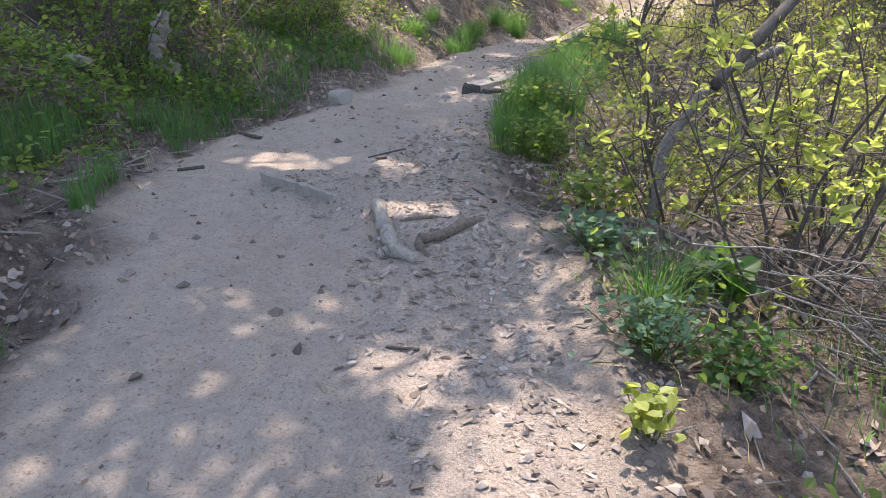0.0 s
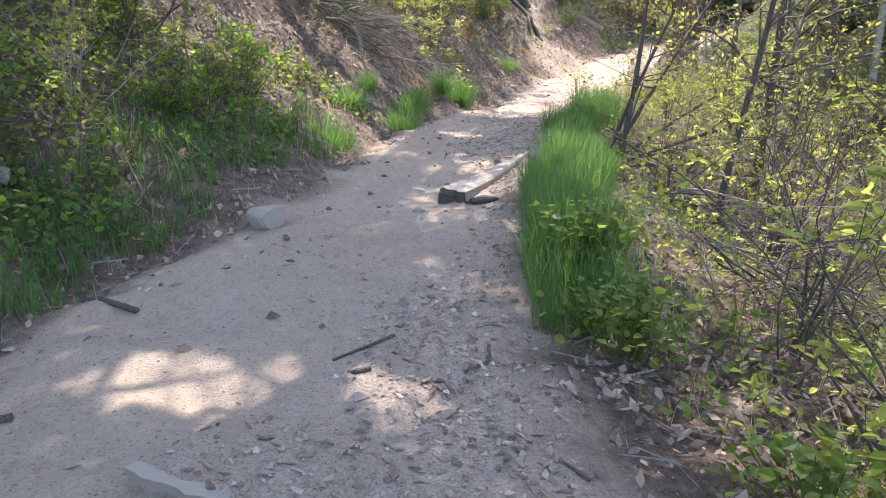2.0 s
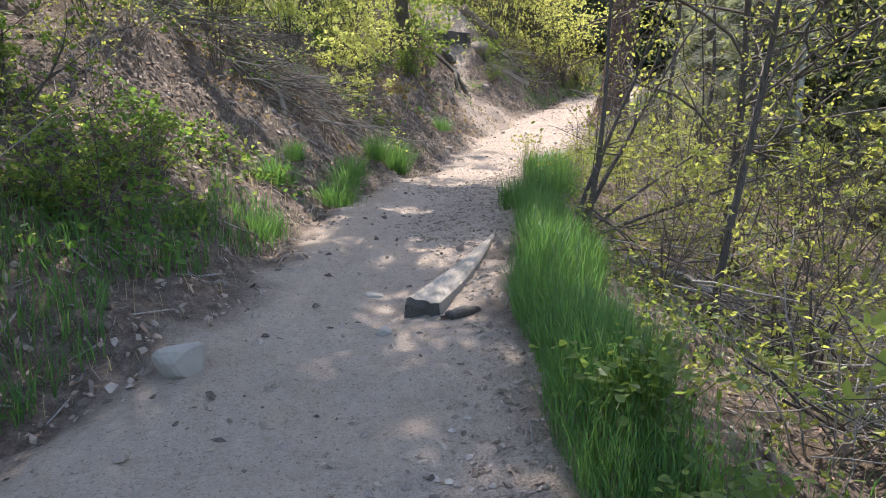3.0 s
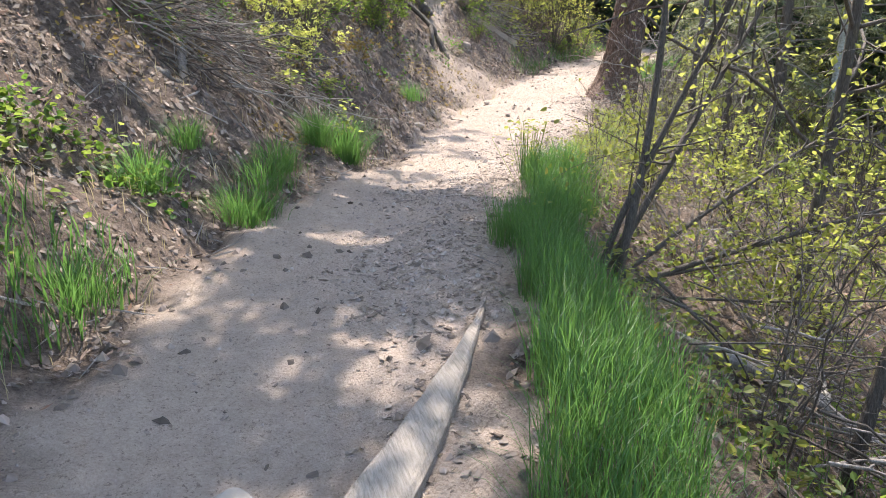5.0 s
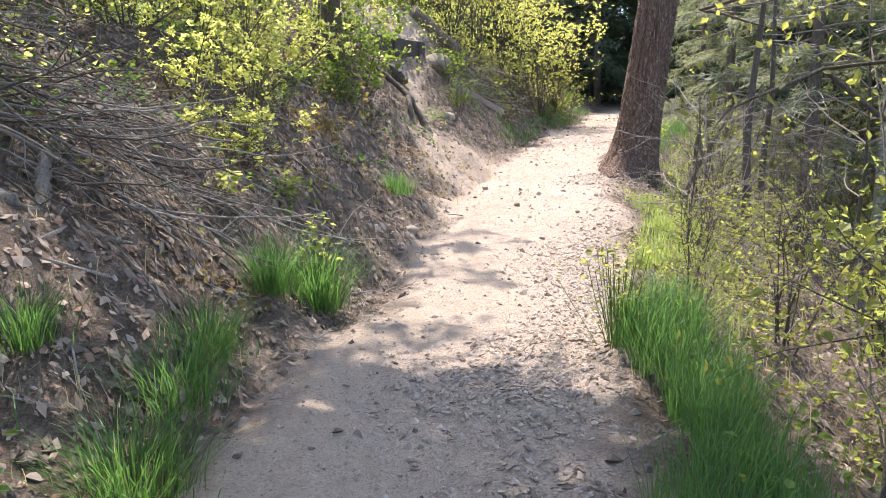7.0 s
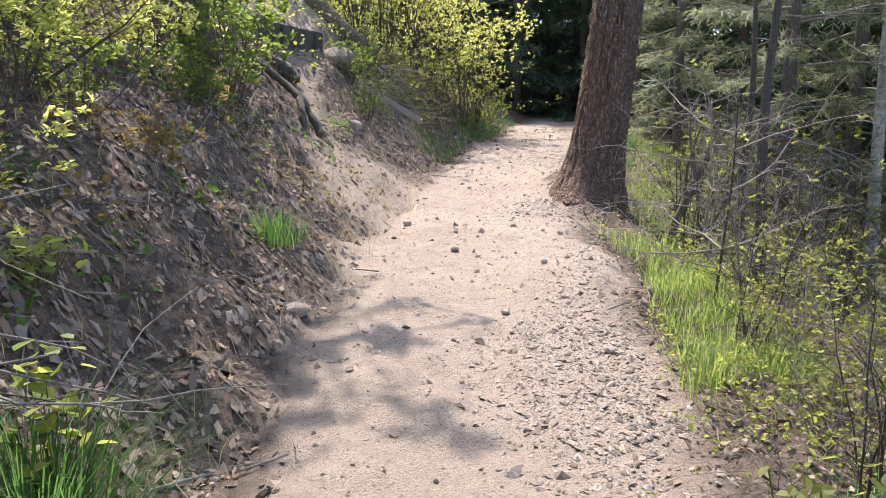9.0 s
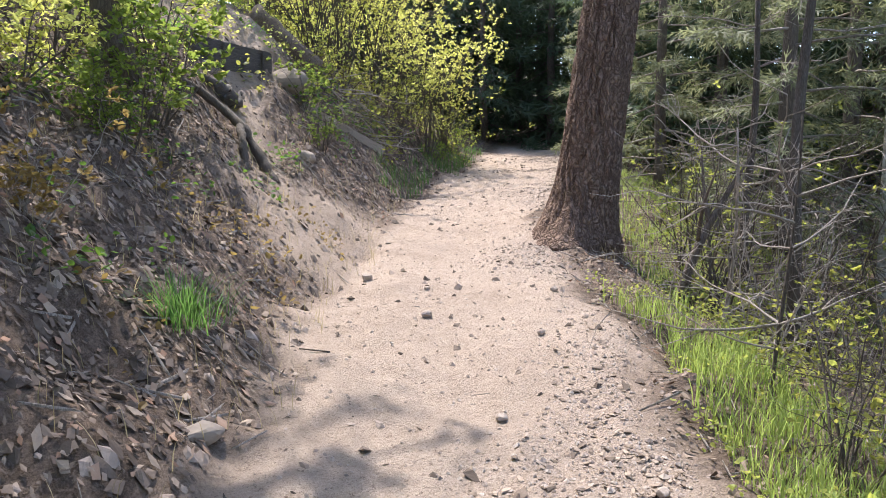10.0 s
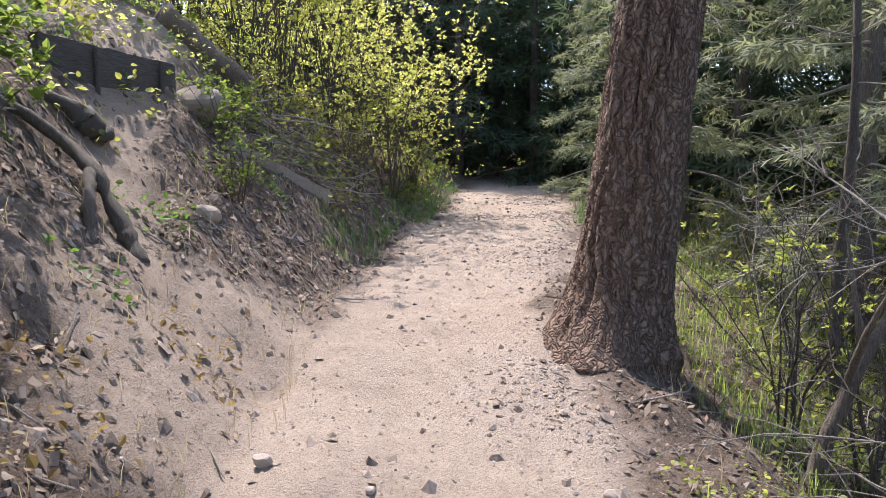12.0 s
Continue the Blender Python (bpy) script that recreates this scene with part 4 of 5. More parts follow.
def split_timber(left, right, tip, height):
    """A half-buried split log: flat weathered top that narrows to a point where it dives into the earth, broken end
    darkened for its shade.
    """
    left, right, tip = Vector(left), Vector(right), Vector(tip)
    ob = thing("split_log", "half-buried weathered split log lying along the trail", "log")
    n, m = 40, 11
    way = (tip - (left + right) / 2).normalized()
    v = []
    for i in range(n):
        f = i / (n - 1)
        for j in range(m):
            g = j / (m - 1)
            p = left.lerp(right, g).lerp(tip, f) + Vector((way.y, -way.x, 0)) * (4 * f * (1 - f) * (0.015 + 0.03 * g))
            wig = value_noise(np.array([f * 14.0]), np.array([g * 2.0]), 3)[0]
            grain = value_noise(np.array([f * 3.0]), np.array([g * 9.0]), 5)[0]
            ragged = value_noise(np.array([g * 5.0]), np.array([0.3]), 8)[0] * 0.05 * (i == 0)
            v.append((p + way * ragged + Vector((wig * 0.012, 0, grain * 0.012 - (0.012 if j in (0, m - 1) else 0))))[:])
    faces = [(i * m + j, i * m + j + 1, (i + 1) * m + j + 1, (i + 1) * m + j) for i in range(n - 1) for j in range(m - 1)]
    base = len(v)
    for i in range(n):
        f = i / (n - 1)
        for side, out in ((left, -0.03), (right, 0.03)):
            p = side.lerp(tip, f) + Vector((way.y, -way.x, 0)) * (4 * f * (1 - f) * (0.015 + (0.03 if out > 0 else 0)))
            v.append((p.x + out * (1 - f), p.y + out * 0.6 * (1 - f), p.z - height))
    for i in range(n - 1):
        faces += [(i * m, (i + 1) * m, base + 2 * i + 2, base + 2 * i), (i * m + m - 1, base + 2 * i + 1, base + 2 * i + 3, (i + 1) * m + m - 1)]
    part("log_body", mesh_from("log_body", v, faces, M_TIMBER), ob)
    rows = 7
    end, quads = [], []
    for r in range(rows):
        for j in range(m):
            top, low = Vector(v[j]), Vector(v[base]).lerp(Vector(v[base + 1]), j / (m - 1))
            p = top.lerp(low, r / (rows - 1)) - way * (0.004 + (0.03 * value_noise(np.array([j * 0.9]), np.array([r * 0.5]), 9)[0] + 0.012) * (r > 0))
            end.append(p[:])
    quads = [(r * m + j, r * m + j + 1, (r + 1) * m + j + 1, (r + 1) * m + j) for r in range(rows - 1) for j in range(m - 1)]
    # the end faces away from the sun; dark timber stands for its shade
    part("cut_end", mesh_from("cut_end", end, quads, M_TIMBER_DARK), ob, "broken end of the log, darkened for its shade")
    return ob


split_timber((0.25, 7.83, 0.70), (0.415, 7.70, 0.675), (1.40, 9.50, ground_at(1.40, 9.50) + 0.012), 0.24)
gnarl("wood_chunk", "dark chunk of wood beside the split log", "wood", [(on_ground([(0.45, 7.62), (0.56, 7.68), (0.68, 7.72)], (0.015, 0.02, 0.0)), (0.03, 0.04, 0.02))], M_TIMBER_DARK, 7)


def rock(name, label, at, size, seed, mat=None, rough=0.18, flat=1.0, turn=0.0, group="", category="rock"):
    """A broken stone: a rounded block with chipped faces."""
    rng = np.random.default_rng(seed)
    bm = bmesh.new()
    bmesh.ops.create_icosphere(bm, subdivisions=3, radius=1)
    cuts = [Vector(rng.normal(0, 1, 3)).normalized() for _ in range(9)]
    for v in bm.verts:
        p = v.co.copy()
        for c in cuts:
            over = p.dot(c) - 0.72
            if over > 0:
                p -= c * over * 0.9
        p += Vector(rng.normal(0, 0.012, 3))
        v.co = Vector((p.x * size[0], p.y * size[1], p.z * size[2]))
    me = bpy.data.meshes.new(name)
    bm.to_mesh(me)
    bm.free()
    me.materials.append(mat or M_STONE)
    return solo(name, me, label, category, group, at, turn)


rock("rock", "pale grey rock at the foot of the grassy bank", spot(-1.0, 7.3, -0.04), (0.15, 0.12, 0.12), 3)
rock("boulder", "rounded boulder on the bank above the side track", spot(5.3, 22.0, -0.06), (0.3, 0.25, 0.22), 5, M_BOULDER)
rock("rock", "flat tan rock beside the worn side track", spot(4.85, 20.3, 0.02), (0.14, 0.12, 0.1), 6, M_BOULDER)
rock("rock", "small grey stone set in the dirt", spot(0.05, 7.55), (0.05, 0.06, 0.04), 7)
rock("rock", "flat grey stone at the foot of the bank", spot(2.55, 15.35, -0.01), (0.13, 0.09, 0.05), 12, M_BOULDER, turn=0.5)
rock("rock", "grey stone flush with the dirt trail", spot(0.1, 8.3, 0.02), (0.09, 0.08, 0.05), 8)
for n, (x, y, k) in enumerate(((4.38, 17.63, 0.05), (4.37, 16.64, 0.045), (5.5, 16.6, 0.035), (4.8, 15.9, 0.03), (3.9, 15.1, 0.035), (5.9, 17.3, 0.03), (4.0, 14.2, 0.03), (4.7, 17.2, 0.025))):
    rock("pebble", "loose tan stone on the trail", spot(x, y, -k * 0.5), (k, k * 0.85, k * 0.75), 30 + n, M_PEBBLE, group="loose stones", category="stone")


def slab(name, label, a, b, depth, thick, seed):
    """A flat slab with a broken outline, tilted up out of the dirt."""
    rng = np.random.default_rng(seed)
    a, b = Vector(a), Vector(b)
    way = (b - a).normalized()
    back = Vector((-way.y, way.x, 0)).normalized()
    n = 14
    front = [a + (b - a) * (i / n) + back * rng.uniform(-0.018, 0.018) + Vector((0, 0, rng.uniform(-0.006, 0.006))) for i in range(n + 1)]
    rear = [p + back * depth * (0.55 + 0.45 * math.sin(math.pi * min(i + 2, n) / (n + 2))) - Vector((0, 0, 0.02)) for i, p in enumerate(front)]
    bm = bmesh.new()
    tf, tr = [bm.verts.new(p) for p in front], [bm.verts.new(p) for p in rear]
    bf = [bm.verts.new(p + back * 0.025 - Vector((0, 0, thick))) for p in front]
    br = [bm.verts.new(p - Vector((0, 0, thick))) for p in rear]
    for i in range(n):
        for q in ((tf[i], tf[i + 1], tr[i + 1], tr[i]), (bf[i], bf[i + 1], tf[i + 1], tf[i]), (tr[i], tr[i + 1], br[i + 1], br[i]), (br[i], br[i + 1], bf[i + 1], bf[i])):
            bm.faces.new(q)
    bm.faces.new((tf[0], tr[0], br[0], bf[0]))
    bm.faces.new((tf[n], bf[n], br[n], tr[n]))
    bmesh.ops.recalc_face_normals(bm, faces=bm.faces)
    me = bpy.data.meshes.new(name)
    bm.to_mesh(me)
    bm.free()
    me.materials.append(M_STONE)
    return solo(name, me, label, "stone")


slab("stone_slab", "flat grey stone slab tilted out of the dirt trail", (-1.14, 4.52, ground_at(-1.18, 4.42) + 0.11), (-0.66, 4.28, ground_at(-0.7, 4.18) + 0.095), 0.09, 0.09, 4)


def beam(name, label, a, b, width, height, mat, posts=0):
    """A squared timber set on edge across the slope, with worn arrises."""
    a, b = Vector(a), Vector(b)
    way = (b - a)
    long = way.length
    ob = thing(name, label, "timber", at=a)
    ob.rotation_euler = way.to_track_quat("Y", "Z").to_euler()
    bm = bmesh.new()
    bmesh.ops.create_cube(bm, size=1)
    bmesh.ops.scale(bm, vec=(width, long, height), verts=bm.verts)
    bmesh.ops.translate(bm, vec=(0, long / 2, -height / 2), verts=bm.verts)
    bmesh.ops.subdivide_edges(bm, edges=[e for e in bm.edges if abs(e.verts[0].co.y - e.verts[1].co.y) > 0.1], cuts=14)
    bmesh.ops.bevel(bm, geom=[e for e in bm.edges if e.is_manifold and e.calc_face_angle(0) > 1.0], offset=0.015, segments=2, affect="EDGES")
    rng = np.random.default_rng(2)
    for v in bm.verts:
        v.co += Vector(rng.normal(0, 0.004, 3))
    me = bpy.data.meshes.new("plank")
    bm.to_mesh(me)
    bm.free()
    me.materials.append(mat)
    part("plank", me, ob)
    for n in range(posts):
        s = Soup()
        f = long * (0.35 + 0.5 * n)
        tube(s, [(width * 0.5 + 0.03, f, -height - 0.1), (width * 0.5 + 0.03, f, -0.03)], 0.022, 8)
        part("stake", s.mesh("stake", M_TIMBER_DARK), ob, "short stake holding the timber")
    return ob


beam("retaining_timber", "dark timber step holding back earth on the side track", (3.8, 21.2, 3.72), (5.05, 22.1, 3.7), 0.12, 0.4, M_TIMBER_DARK, 2)
beam("fallen_timber", "weathered squared timber half buried in the bank", (5.4, 21.75, ground_at(5.4, 21.75) + 0.1), (6.62, 21.78, ground_at(6.62, 21.78) + 0.16), 0.16, 0.24, M_TIMBER)
gnarl("tree_root", "dark forked root arching over the worn side track", "root",
      [(on_ground([(3.45, 20.15), (3.68, 20.15), (3.9, 20.1), (4.02, 19.9), (4.16, 19.65), (4.24, 19.45)], (0.0, 0.1, 0.18, 0.22, 0.13, -0.05)), (0.03, 0.04, 0.046, 0.055, 0.056, 0.05)),
       (on_ground([(4.02, 19.92), (3.97, 19.65), (3.93, 19.42)], (0.2, 0.12, -0.06)), (0.045, 0.042, 0.04))], M_STEM, ripple=0.3)
gnarl("stump", "broken dark stump end standing in the side track", "stump", [(on_ground([(3.72, 20.55), (3.95, 20.68), (4.08, 20.75), (4.2, 20.8)], (0.0, 0.1, 0.08, 0.03)), (0.03, 0.05, 0.12, 0.11))], M_TIMBER_DARK, 9)
gnarl("log", "fallen dark log in the thicket above the bank", "log", [(on_ground([(5.2, 23.3), (5.7, 23.2), (6.2, 23.1)], (0.1, 0.12, 0.1)), (0.15, 0.17, 0.15))], M_ROOT, 12)
gnarl("tree_root", "thick grey root reaching out of the eroded bank", "root",
      [([(-1.0, 13.1, 1.9), (-0.73, 12.98, 1.92), (-0.55, 12.97, 1.86), (-0.4, 12.95, 1.83), (-0.19, 12.94, 1.71), (0.0, 12.93, 1.6), (0.24, 12.9, 1.535)], (0.045, 0.048, 0.042, 0.045, 0.036, 0.028, 0.01)),
       ([(-0.19, 12.94, 1.71), (-0.2, 13.1, 1.86), (-0.22, 13.4, 2.0), (-0.15, 13.5, 2.15)], (0.035, 0.04, 0.03, 0.012))], M_ROOT_GREY, ripple=0.4)
gnarl("stump", "bleached broken stump at the edge of the shrubs", "stump",
      [(on_ground([(-2.89, 7.6), (-2.92, 7.62), (-2.86, 7.66), (-2.8, 7.7)], (-0.06, 0.16, 0.36, 0.5)), (0.09, 0.08, 0.1, 0.03)),
       (on_ground([(-2.85, 7.55), (-2.74, 7.5), (-2.66, 7.48)], (0.02, 0.1, 0.12)), (0.06, 0.075, 0.03))], M_STEM_PALE, 9, ripple=0.5)
gnarl("tree_limb", "pale crooked trunk leaning out of the shrubs", "branch",
      [(on_ground([(1.3, 4.2), (1.32, 4.25), (1.36, 4.3), (1.56, 4.38), (1.82, 4.45), (2.1, 4.5)], (-0.05, 0.25, 0.5, 0.72, 0.88, 1.0)), (0.045, 0.042, 0.038, 0.034, 0.03, 0.024))], M_ROOT_GREY, ripple=0.3)
rock("rock", "pale slab of stone lying on the leafy slope", spot(-3.45, 7.0, -0.05), (0.3, 0.1, 0.08), 15, turn=-0.5)
gnarl("branch", "dark bare branch slanting through the shrubs", "branch", [([(1.5, 4.0, 1.0), (1.85, 4.2, 1.3), (2.3, 4.5, 1.65)], (0.03, 0.035, 0.03))], M_STEM)
gnarl("dead_snag", "leaning dead stem at the gully edge", "snag",
      [([(6.7, 16.45, 0.9), (6.8, 16.38, 1.3), (6.92, 16.3, 1.65), (7.1, 16.2, 2.0), (7.25, 16.1, 2.3)], (0.045, 0.038, 0.032, 0.02, 0.006)),
       ([(6.92, 16.3, 1.65), (6.9, 16.35, 1.95), (6.98, 16.45, 2.3)], (0.022, 0.014, 0.005)), ([(6.85, 16.35, 1.5), (6.7, 16.2, 1.8), (6.65, 16.0, 2.2)], (0.02, 0.014, 0.005))], M_BARK_GREY)


gnarl("branch", "pale curved fallen branch in the gully", "branch",
      [(on_ground([(2.5, 9.5), (2.72, 9.2), (3.0, 9.0), (3.35, 9.1), (3.8, 9.6)], (0.0, 0.08, 0.12, 0.16, 0.1)), (0.02, 0.035, 0.04, 0.035, 0.02)),
       (on_ground([(3.0, 9.0), (3.3, 8.8), (3.7, 8.7)], (0.12, 0.16, 0.12)), (0.025, 0.02, 0.01))], M_STEM_PALE)


def dead_sapling(seed, at, height, r, mat, label, count=18, lean=(0.0, 0.0)):
    """A thin dead conifer: bare stem and long bare branches that fork."""
    rng = np.random.default_rng(seed)
    ob = thing("dead_sapling", label, "tree", "dead saplings", at)
    stem = Soup()
    line = np.array([(lean[0] * h + 0.05 * math.sin(h * 2.3 + seed), lean[1] * h + 0.05 * math.cos(h * 1.9 + seed), h) for h in np.linspace(-0.25, height, 14)])
    tube(stem, line, np.linspace(r, r * 0.3, 14), 8)
    part("stem", stem.mesh("stem", mat, True), ob)
    fine = Soup()
    for i in range(count):
        twig = Soup()
        p = line[rng.integers(4, 13)]
        a = i * 2.4 + rng.uniform(-0.5, 0.5)
        way = np.array([math.cos(a), math.sin(a), rng.uniform(-0.15, 0.55)])
        bl = bent(rng, p, way, rng.uniform(0.5, 1.15), 7, 0.3)
        q = rng.uniform(0.005, 0.009)
        tube(twig, bl, np.linspace(q, q * 0.3, 8), 5, False)
        for _ in range(6):
            t2 = bent(rng, bl[rng.integers(2, 8)], way + rng.normal(0, 0.7, 3), rng.uniform(0.15, 0.45), 4, 0.35)
            tube(fine, t2, np.linspace(q * 0.5, 0.0014, 5), 3, False)
        part("branch", twig.mesh("branch", M_STEM_PALE, True), ob)
    tagged(part("twig_mass", fine.mesh("twig_mass", M_STEM_PALE, True), ob), kind="stuff")


dead_sapling(1, spot(6.4, 15.75), 1.5, 0.02, M_STEM_PALE, "thin dead sapling with pale bare twigs", 16, (0.03, -0.02))
dead_sapling(2, spot(6.95, 15.6), 4.2, 0.06, M_STEM, "dark-stemmed dead sapling with bare grey twigs", 22, (0.05, 0.0))
dead_sapling(4, spot(9.3, 17.6), 4.5, 0.06, M_STEM, "dark-stemmed dead sapling with bare grey twigs", 22)
dead_sapling(5, spot(6.0, 13.2), 2.8, 0.025, M_STEM, "thin dead sapling with pale bare twigs", 16, (0.02, 0.05))
dead_sapling(6, spot(5.35, 14.6), 1.5, 0.014, M_STEM, "thin dead sapling with pale bare twigs", 12)


def brush_pile(at, seed, count, reach, label, thick=1.0):
    rng = np.random.default_rng(seed)
    ob = thing("brush_pile", label, "branches")
    for i in range(count):
        s = Soup()
        x, y = at[0] + rng.normal(0, reach * 0.4), at[1] + rng.normal(0, reach * 0.3)
        a = rng.uniform(-0.9, 0.5)
        way = np.array([math.cos(a), -abs(math.sin(a)) * 0.5, -0.35 + rng.normal(0, 0.25)])
        z = ground_at(x, y) + rng.uniform(0.02, 0.4)
        line = bent(rng, (x, y, z), way, rng.uniform(0.5, 1.3), 8, 0.22)
        r = rng.uniform(0.003, 0.011) * thick
        tube(s, line, np.linspace(r, r * 0.3, 9), 5, False)
        for _ in range(3):
            tw = bent(rng, line[rng.integers(2, 8)], rng.normal(0, 1, 3) + way, rng.uniform(0.15, 0.45), 4, 0.3)
            tube(s, tw, np.linspace(r * 0.5, 0.0015, 5), 3, False)
        part("branch", s.mesh("branch", M_STEM_PALE if rng.uniform() < 0.6 else M_STEM, True), ob)


brush_pile((-0.1, 13.6), 5, 90, 0.9, "heap of dead grey branches on the eroded bank")
brush_pile((-1.3, 14.3), 6, 80, 1.3, "tangle of dead branches on the upper bank")
brush_pile((3.2, 8.4), 7, 110, 1.4, "fallen grey branches in the gully")
brush_pile((2.2, 6.3), 11, 60, 1.0, "dark fallen twigs below the grassy edge")
brush_pile((1.95, 2.9), 8, 130, 1.1, "dry grey twigs under the shrubs", 0.55)
brush_pile((7.4, 16.2), 9, 60, 1.0, "pale dead branches at the gully edge")
brush_pile((6.1, 22.0), 10, 30, 0.8, "dead twigs tangled on the bank")

# ---- sticks on the trail ----
def stick(pts, r, label="small dry stick lying on the trail", mat=None):
    return gnarl("stick", label, "stick", [(on_ground(pts, [r * 0.35] * len(pts)), [r * 0.55, r * 0.7, r * 0.45][:len(pts)])], mat or M_STEM, 6, "sticks")


stick([(-0.12, 2.05), (-0.03, 2.3)], 0.008, mat=M_STEM_PALE)
stick([(-0.18, 2.62), (-0.04, 2.57)], 0.011)
stick([(-1.75, 6.22), (-1.5, 6.02)], 0.025, "short thick dead stick at the trail edge")
stick([(-0.55, 5.42), (-0.25, 5.6)], 0.012)
stick([(-0.48, 5.22), (-0.38, 5.25)], 0.02)
stick([(0.0, 5.22), (0.12, 5.3), (0.15, 5.45)], 0.016)
stick([(-0.02, 4.75), (0.22, 4.76)], 0.006)
stick([(0.22, 4.62), (0.3, 4.5)], 0.01)
stick([(0.1, 4.18), (0.25, 4.28)], 0.02, mat=M_ROOT)
stick([(-1.85, 5.0), (-1.65, 5.02)], 0.025)
stick([(4.2, 17.0), (4.45, 16.85)], 0.007, mat=M_STEM_PALE)
stick([(3.35, 16.4), (3.5, 16.25)], 0.008)
stick([(5.75, 16.3), (6.05, 16.2)], 0.006, mat=M_STEM_PALE)

# ---- grass ----
def meadow(name, label, seed, count, y0, y1, height, mat, left=None, right=None, box=(-6, 14), width=0.006, bow=0.8, patch=-1.0):
    """Grass along one edge of the trail."""
    rng = np.random.default_rng(seed)
    x, y = rng.uniform(box[0], box[1], count * 30), rng.uniform(y0, y1, count * 30)
    s, d, (_, wl, wr, _, _) = along(x, y)
    u = d - wl if left else -d - wr
    a, b = left or right
    u = u + value_noise(x * 2.2, y * 2.2, 9) * 0.35
    keep = (u > a) & (u < b) & (value_noise(x * 1.6, y * 1.6, 12) > patch)
    x, y = x[keep][:count], y[keep][:count]
    soup = Soup()
    blades_into(soup, rng, np.stack([x, y], 1), land(x, y)[0], height, width, bow)
    solo(name, soup.mesh(name, mat), label, "grass", kind="stuff")


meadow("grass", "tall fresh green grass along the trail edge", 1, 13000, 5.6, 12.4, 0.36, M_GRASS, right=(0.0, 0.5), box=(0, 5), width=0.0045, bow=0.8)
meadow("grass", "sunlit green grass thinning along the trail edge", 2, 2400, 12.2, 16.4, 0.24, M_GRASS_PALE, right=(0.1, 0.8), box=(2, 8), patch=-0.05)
meadow("grass", "shaded green grass beside the trail", 3, 4200, 1.0, 6.2, 0.24, M_GRASS, left=(0.05, 1.5), box=(-6, 0), patch=0.02, width=0.008, bow=0.9)
meadow("grass", "shaded green grass at the foot of the bank", 4, 2400, 6.3, 10.4, 0.2, M_GRASS, left=(0.15, 1.5), box=(-5, 1), patch=0.04, width=0.009, bow=0.9)
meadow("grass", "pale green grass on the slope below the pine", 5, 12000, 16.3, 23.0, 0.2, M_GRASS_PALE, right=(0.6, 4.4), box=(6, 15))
meadow("grass", "bright grass along the far foot of the bank", 6, 1300, 20.8, 27.0, 0.24, M_GRASS, left=(0.0, 0.5), box=(5, 14))
meadow("grass", "low green growth under the shrubs", 7, 2500, 1.0, 9.0, 0.18, M_GRASS, right=(0.5, 4.0), box=(0, 7), patch=0.05)
meadow("grass", "bright grass by the bend of the trail", 8, 1500, 19.0, 23.0, 0.3, M_GRASS, right=(0.0, 0.5), box=(6, 12))
meadow("dry_grass", "thin dry grass on the leafy bank", 9, 2500, 5.0, 22.0, 0.16, M_GRASS_DRY, left=(0.0, 2.0), box=(-5, 9), width=0.004, bow=0.9)
meadow("dry_grass", "thin dry grass on the gully slope", 10, 2500, 2.0, 20.0, 0.2, M_GRASS_DRY, right=(0.2, 3.0), box=(0, 10), width=0.004, bow=0.9)
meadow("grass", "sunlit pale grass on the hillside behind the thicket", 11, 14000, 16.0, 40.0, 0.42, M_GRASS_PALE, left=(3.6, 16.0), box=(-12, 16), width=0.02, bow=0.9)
for n, (x, y, blades, h, r) in enumerate(((0.22, 11.55, 420, 0.36, 0.24), (0.42, 12.05, 260, 0.34, 0.2), (-0.4, 11.35, 260, 0.34, 0.18), (0.55, 12.45, 240, 0.32, 0.2), (0.98, 13.15, 260, 0.42, 0.13),
                                          (1.3, 13.5, 420, 0.52, 0.18), (2.66, 16.15, 170, 0.3, 0.18), (-0.6, 9.8, 200, 0.26, 0.2), (0.95, 2.95, 160, 0.3, 0.14), (-0.15, 12.1, 160, 0.3, 0.14), (-1.15, 9.3, 160, 0.26, 0.2))):
    grass_tuft(100 + n, int(blades * 1.4), h, r, M_GRASS, label="tuft of bright green grass on the bank", group="grass tufts", at=spot(x, y))


# ---- herbs at the trail edge ----
def herb(seed, at, count, size, radius, mat, label, high=0.15):
    rng = np.random.default_rng(seed)
    ob = thing("herb", label, "plant", "herbs", at)
    stems_, leaves = Soup(), Soup()
    tips = rng.normal(0, radius * 0.5, (count, 3)) * (1, 1, 0) + np.stack([np.zeros(count)] * 2 + [rng.uniform(0.3, 1.0, count) * high], 1)
    for p in tips[::4]:
        tube(stems_, [(p[0] * 0.3, p[1] * 0.3, -0.02), (p[0] * 0.8, p[1] * 0.8, p[2] * 0.7), p], 0.0025, 3, False)
    scatter(leaves, rng, tips, size * rng.uniform(0.6, 1.2, count), LEAF6, LEAF6_F, 1.4, 1.3, None, 0.3)
    tagged(part("stalk_mass", stems_.mesh("stalk_mass", M_LEAF), ob), kind="stuff")
    tagged(part("foliage", leaves.mesh("foliage", mat), ob), kind="stuff")


